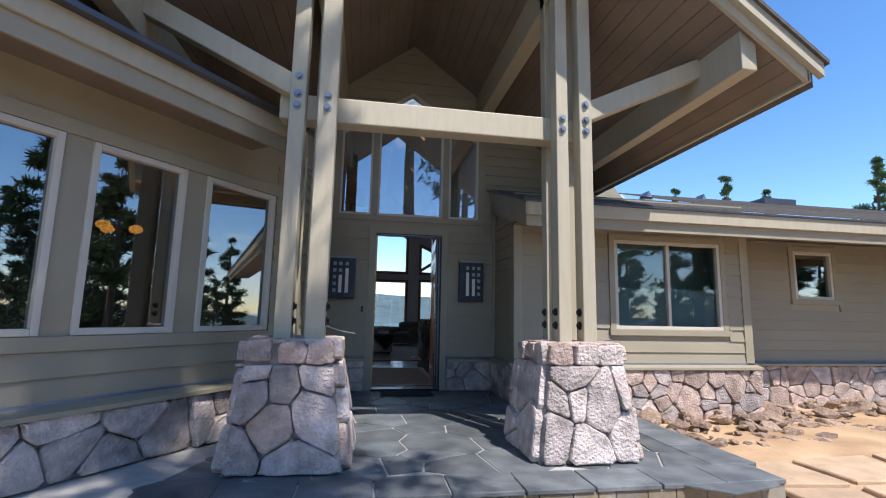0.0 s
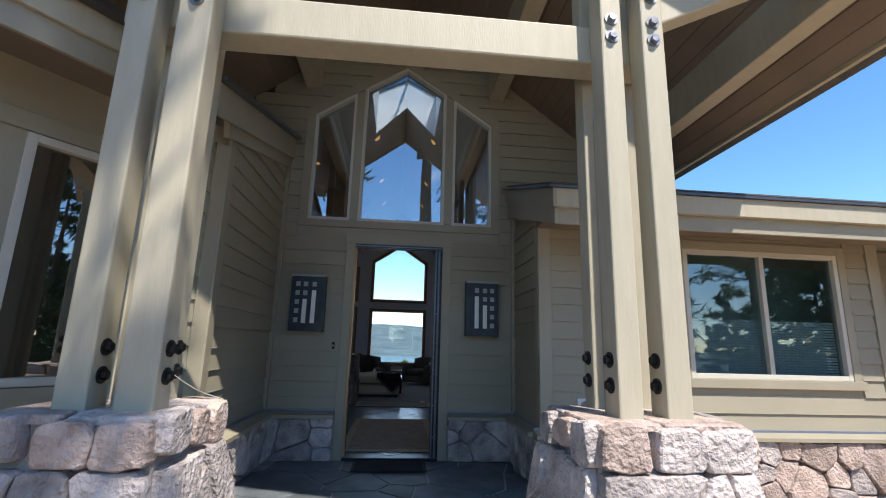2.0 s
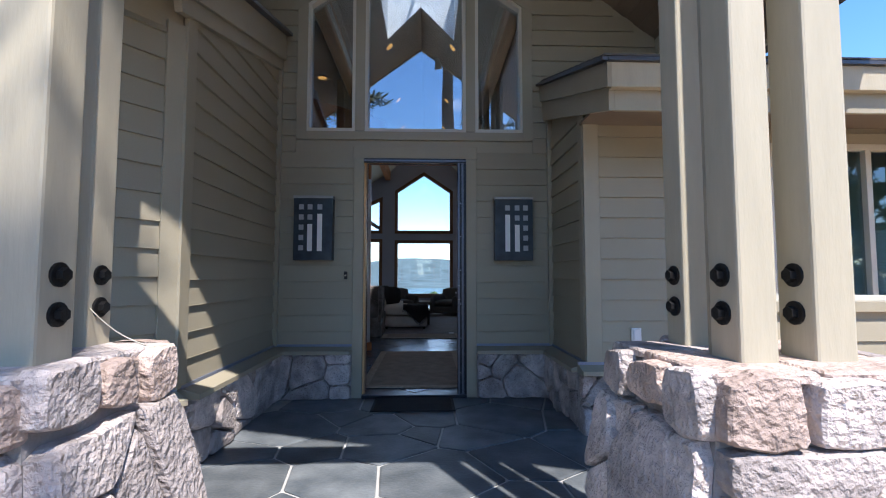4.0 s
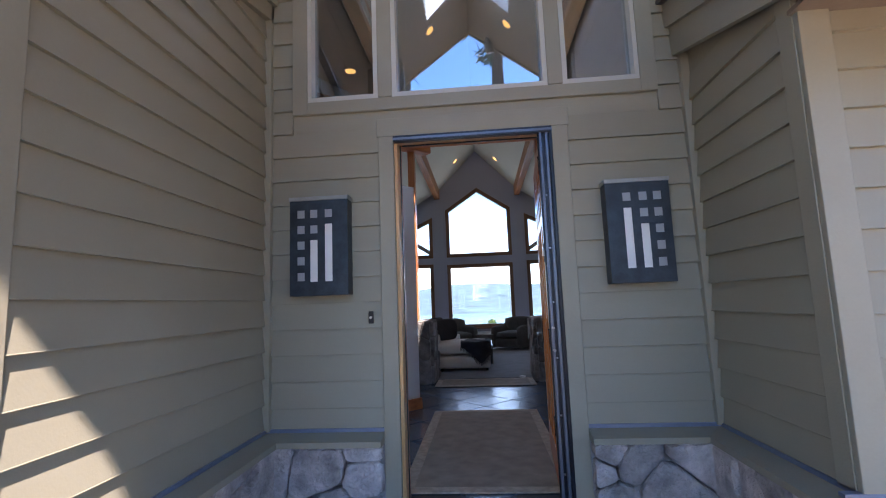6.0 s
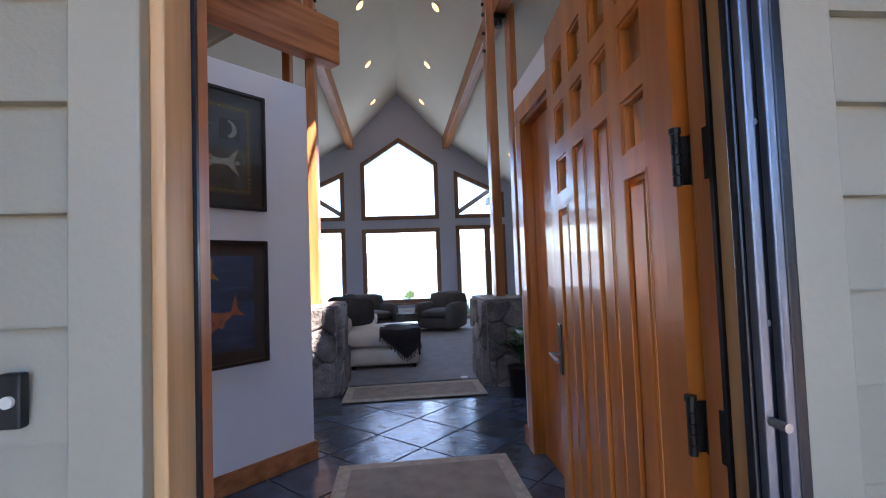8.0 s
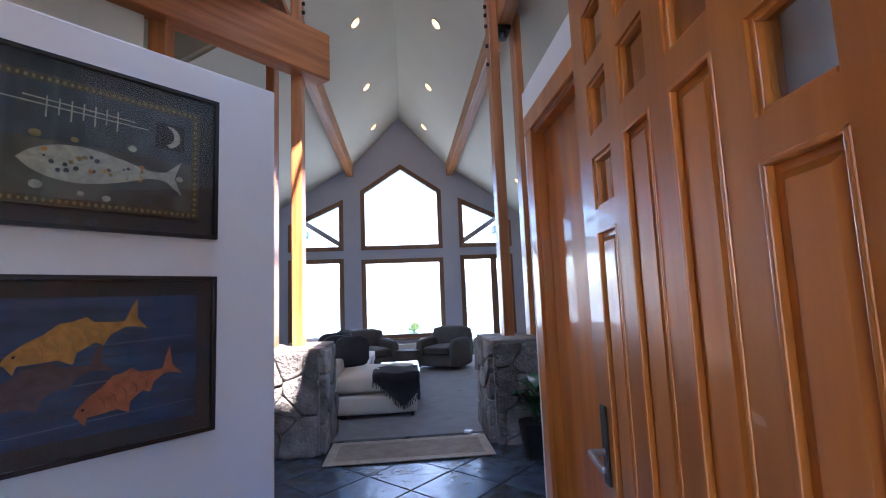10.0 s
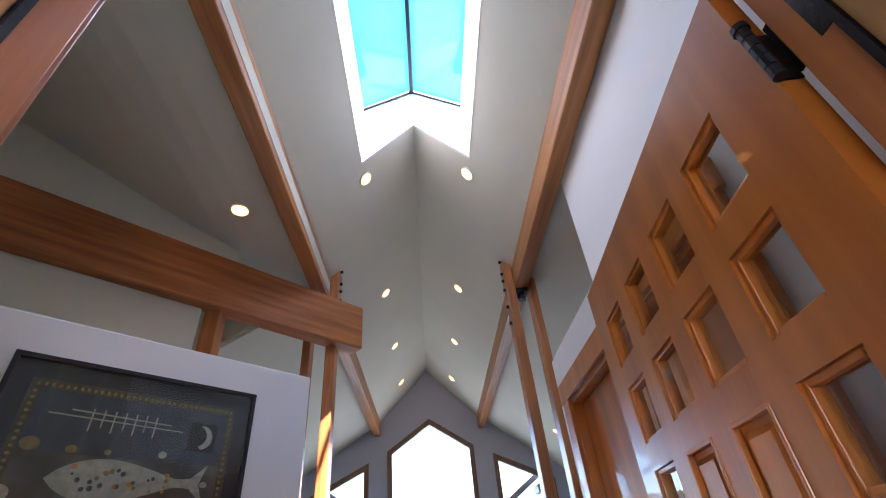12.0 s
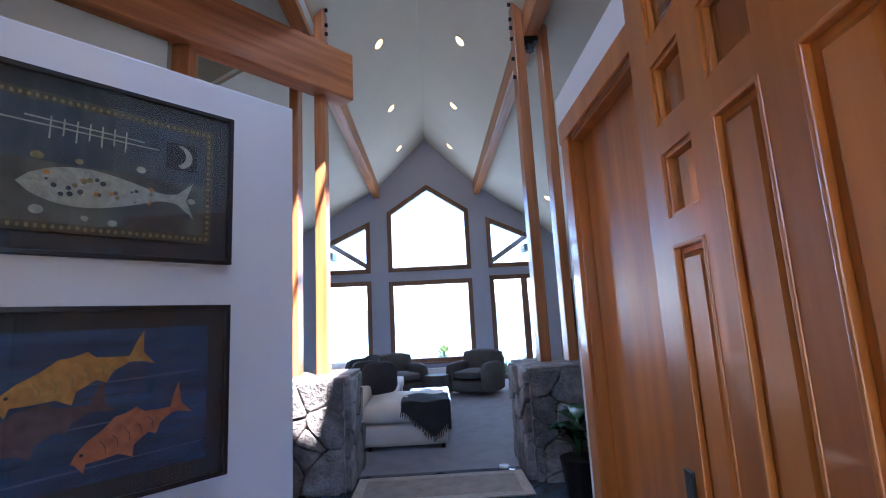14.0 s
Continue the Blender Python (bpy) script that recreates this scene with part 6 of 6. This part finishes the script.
def shrub(x, y, w, h, seed):
    rng = random.Random(seed)
    s = thing("grass_clump", "bright green grass clump outside the windows", "grass", at=(x, y, -0.36), group="grass clumps")
    verts, faces = [], []
    for k in range(220):
        a, r = rng.uniform(0, 6.28), abs(rng.gauss(0, w * 0.45))
        p = Vector((r * math.cos(a), r * math.sin(a) * 0.5, 0))
        tip = p + Vector((rng.gauss(0, 0.14), rng.gauss(0, 0.14), h * rng.uniform(0.6, 1.1)))
        i = len(verts)
        q = Vector((rng.uniform(-1, 1), rng.uniform(-1, 1), 0)).normalized() * 0.018
        verts += [p - q, p + q, tip]
        faces.append((i, i + 1, i + 2))
    me = bpy.data.meshes.new("blades")
    me.from_pydata([tuple(v) for v in verts], [], faces)
    me.materials.append(GRASS)
    b_ = new("blades", me)
    b_.parent = s


for k, (x, w, h) in enumerate(((-3.1, 0.6, 1.15), (-2.5, 0.5, 1.05), (-2.0, 0.5, 0.95), (0.1, 0.5, 1.02), (0.55, 0.4, 0.95), (1.9, 0.5, 0.95), (2.7, 0.5, 1.05), (3.1, 0.5, 1.1))):
    shrub(x, 13.1, w, h, 30 + k)
deck_brace = thing("deck_roof_brace", "dark diagonal timber brace outside the upper windows", "brace")
part("timber", beam((-1.55, 11.95, 2.95), (-2.75, 12.3, 3.75), 0.12, 0.12, 0.005), WINWOOD, deck_brace)
part("timber", beam((1.55, 11.95, 2.95), (2.75, 12.3, 3.75), 0.12, 0.12, 0.005), WINWOOD, deck_brace)
part("beam_end", box(-2.62, -2.48, 11.85, 12.4, 3.22, 3.40, 0.01), TIMBER, deck_brace)
part("beam_end", box(2.48, 2.62, 11.85, 12.4, 3.22, 3.40, 0.01), TIMBER, deck_brace)

# rubble bank along the right wing
ROCK = material("reddish_rubble", (0.27, 0.18, 0.125), 0.95, vary=0.3, scale=5, fine=40, bump=0.8, rand=0.3, second=(0.34, 0.26, 0.20))


def rock_mesh(seed):
    rng = random.Random(seed)
    bm = bmesh.new()
    bmesh.ops.create_icosphere(bm, subdivisions=1, radius=1.0)
    sx, sy, sz = rng.uniform(0.8, 1.4), rng.uniform(0.6, 1.0), rng.uniform(0.35, 0.6)
    for v in bm.verts:
        k = rng.uniform(0.72, 1.12)
        v.co = Vector((v.co.x * sx * k, v.co.y * sy * k, v.co.z * sz * k))
    me = bpy.data.meshes.new("rock")
    bm.to_mesh(me)
    bm.free()
    me.materials.append(ROCK)
    return me


ROCKS = [rock_mesh(k) for k in range(12)]
bank = tagged(new("rubble_bank"), "bank of broken reddish-brown rubble against the house", "rubble", kind="structure")
rk = random.Random(77)
for k in range(290):
    x = rk.uniform(2.75, 9.5)
    u = rk.random()
    y = (RY if x < 5.25 else FY) - 0.12 - u * (1.25 if x < 6 else 1.7)
    s = rk.choice((0.045, 0.065, 0.09, 0.12, 0.17))
    o = new("rock", rk.choice(ROCKS))
    o.parent = bank
    o.matrix_world = pose(x, y, -0.30 + 0.16 * (1 - u) + rk.uniform(-0.02, 0.03), rk.uniform(-25, 25), rk.uniform(-25, 25), rk.uniform(0, 360)) @ Matrix.Scale(s, 4)
BUFF = material("buff_paving_stone", (0.48, 0.35, 0.23), 0.9, vary=0.15, scale=4, fine=50, bump=0.4, rand=0.15)
path_ = tagged(new("stepping_stones"), "loose buff flagstones laid on the bare earth", "paving", kind="structure")
stones(path_, 4.2, 1.6, 0.75, 55, lambda u, v, d: (2.95 + u, -4.55 + v, -0.30 + 0.02 * u + d), 0.05, (BUFF,), "flagstone", 0.05, True)

# the far roof and the fittings on the right roof
far_roof = thing("far_roof", "grey-brown shingled roof of the farther wing", "roof", kind="structure")
bm = bmesh.new()
for k in range(22):
    z0 = 2.95 + k * 0.085
    y0 = 0.6 + k * 0.21
    x0 = 11.6 + k * 0.19
    prism([(y0, z0), (y0, z0 + 0.02), (y0 + 0.24, z0 + 0.10), (y0 + 0.24, z0 + 0.085)], 0, x0, 24, bm)
part("shingles", bm, SHINGLE, far_roof)
part("wall", box(13.9, 24, 1.2, 1.35, -0.36, 3.0), SIDING, far_roof)
for k, (x, y) in enumerate(((5.3, 1.5), (7.3, 2.3))):
    v = thing("roof_vent", "small peaked grey metal roof vent", "vent", at=(x, y, 2.70 + RS * (y - EY)))
    part("hood", prism([(-0.09, -0.05), (0.09, -0.05), (0, 0.13)], 1, -0.08, 0.2), STEEL, v)
sk = thing("roof_skylight", "low flat skylight set in the shingled roof", "skylight", at=(9.3, 2.4, 2.72 + RS * (2.4 - EY)))
part("curb", box(-0.45, 0.45, -0.3, 0.3, -0.1, 0.06, 0.01), GUTTER, sk)
# blinds behind the sliding window
bl = thing("window_blinds", "white horizontal blinds half raised behind the sliding window", "blinds", at=(RW0, RY + 0.075, RZ0))
for k in range(20):
    part("slat", box(0.07, 1.72, -0.003, 0.003, 0.05 + k * 0.028, 0.069 + k * 0.028), WHITEWALL, bl)
rm = thing("wall_bedroom", "plain pale room behind the sliding window", "wall", kind="structure")
bm = box(XR + 0.16, 8.0, -0.2, -0.15, 0, 2.5)
part("back_wall", bm, DRYWALL, rm)
# porch floodlight under the ridge, wire on the pedestal
fld = thing("floodlight", "pale round lamp under the porch ridge", "lamp", at=(0.32, -3.9, soffit_z(0.32)))
bm = tube((0, 0, 0.02), (0, 0, -0.06), 0.05, 12)
tube((0, 0, -0.05), (0.02, -0.06, -0.2), 0.05, 14, bm, 0.075)
part("lamp", bm, WINTRIM, fld)
cur = bpy.data.curves.new("wire", "CURVE")
cur.dimensions, cur.bevel_depth = "3D", 0.002
sp = cur.splines.new("POLY")
sp.points.add(11)
for k in range(12):
    t = k / 11
    sp.points[k].co = (-1.12 + 0.38 * t, -3.05 - 0.28 * t, 1.12 - 0.10 * t - 0.02 * math.sin(3 * t), 1)
cur.materials.append(WINTRIM)
wire = new("loose_wire", cur)
tagged(wire, "thin loose pale wire from the post over the pedestal", "wire")

# leafy plant against the interior pedestal
pot = thing("potted_plant", "green leafy plant in a dark pot beside the stone pedestal", "plant", at=(1.34, 4.1, 0.04))
part("pot", tube((0, 0, 0), (0, 0, 0.32), 0.13, 16, None, 0.17), SCMET, pot)
LEAFG = material("dark_leaf_green", (0.03, 0.10, 0.035), 0.4, vary=0.3, scale=9, bump=0.05, rand=0.3)
rl = random.Random(8)
for k in range(34):
    a, e = rl.uniform(0, 6.28), rl.uniform(0.3, 1.3)
    L, w = rl.uniform(0.28, 0.55), rl.uniform(0.035, 0.06)
    d = Vector((math.cos(a) * math.cos(e), math.sin(a) * math.cos(e), math.sin(e)))
    sd = d.cross(Vector((0, 0, 1))).normalized() * w
    base = Vector((0, 0, 0.30))
    bm = bmesh.new()
    pts = [base + d * L * t + Vector((0, 0, -0.22 * L * t * t)) for t in (0.0, 0.4, 0.75, 1.0)]
    wd = (0.25, 1.0, 0.75, 0.05)
    rows_ = [(bm.verts.new(p - sd * q), bm.verts.new(p + Vector((0, 0, -0.008))), bm.verts.new(p + sd * q)) for p, q in zip(pts, wd)]
    for r0, r1 in zip(rows_, rows_[1:]):
        bm.faces.new((r0[0], r0[1], r1[1], r1[0]))
        bm.faces.new((r0[1], r0[2], r1[2], r1[1]))
    part("leaf", bm, LEAFG, pot)

# ---- lamp inside the wing ----
AMBER = glow("amber_lamp_glass", (1.0, 0.36, 0.06), 2.4)
chand = thing("chandelier", "hanging lamp with three glowing amber bowls on metal frame", "ceiling lamp", at=(-3.59, -1.52, 2.10))
part("cord", tube((0, 0, 0.34), (0, 0, 0.62), 0.008, 8), BLACK, chand)
bm = bmesh.new()
for k in range(6):
    a, b_ = radians(60 * k), radians(60 * k + 60)
    beam((0.22 * math.cos(a), 0.22 * math.sin(a), 0.22), (0.22 * math.cos(b_), 0.22 * math.sin(b_), 0.22), 0.014, 0.02, 0.0, bm)
    beam((0.22 * math.cos(a), 0.22 * math.sin(a), 0.22), (0.0, 0.0, 0.34), 0.012, 0.016, 0.0, bm)
part("lamp_frame", bm, SCCAP, chand)
for k in range(3):
    a = radians(120 * k + 20)
    x, y = 0.2 * math.cos(a), 0.2 * math.sin(a)
    bm = bmesh.new()
    bmesh.ops.create_uvsphere(bm, u_segments=14, v_segments=8, radius=0.075, matrix=Matrix.Translation((x, y, 0.02)) @ Matrix.Diagonal((1, 1, 0.7, 1)))
    bowl = part("bowl", bm, AMBER, chand, "glowing amber glass bowl", smooth=True)
    part("arm", tube((x, y, 0.06), (x, y, 0.22), 0.007, 6), SCCAP, chand)

# ---- potted plant beside the stone pedestal ----
LEAFG = material("glossy_dark_leaf", (0.025, 0.10, 0.045), 0.22, vary=0.25, scale=6, fine=30, bump=0.05, rand=0.2)
plant = thing("potted_plant", "glossy broad-leaved green plant in a dark pot on the tiles", "plant", at=(1.16, 4.12, 0.038))
bm = tube((0, 0, 0.0), (0, 0, 0.30), 0.12, 20, None, 0.16)
part("pot", bm, BLACK, plant, "dark glazed pot", smooth=False)
rl = random.Random(4)
for k in range(16):
    a, tilt_, ln = rl.uniform(0, 6.28), rl.uniform(0.35, 1.25), rl.uniform(0.22, 0.34)
    root = Vector((0.03 * math.cos(a), 0.03 * math.sin(a), rl.uniform(0.38, 0.62)))
    out_ = Vector((math.cos(a) * math.sin(tilt_), math.sin(a) * math.sin(tilt_), math.cos(tilt_)))
    side = out_.cross(Vector((0, 0, 1))).normalized()
    bm = bmesh.new()
    rows_ = []
    for j in range(6):
        f = j / 5
        c = root + out_ * ln * f - Vector((0, 0, 0.16 * f * f * ln / 0.3))
        w_ = 0.075 * math.sin(math.pi * min(1, 0.08 + 0.9 * f)) + 0.003
        rows_.append([bm.verts.new(c - side * w_ + Vector((0, 0, 0.012))), bm.verts.new(c), bm.verts.new(c + side * w_ + Vector((0, 0, 0.012)))])
    for p_, q_ in zip(rows_, rows_[1:]):
        for m in range(2):
            bm.faces.new((p_[m], p_[m + 1], q_[m + 1], q_[m]))
    tube((0, 0, 0.26), root, 0.007, 6, bm)
    part("leaf", bm, LEAFG, plant, smooth=True)

main_roof = thing("main_roof", "shingled roof over the vaulted room", "roof", kind="structure")
part("shingles", prism([(1.24, ceil_z(1.24) + 0.16), (5.0, ceil_z(5.0) + 0.16), (5.0, ceil_z(5.0) + 0.2), (1.24, ceil_z(1.24) + 0.2)], 1, 0.21, 11.6), SHINGLE, main_roof)
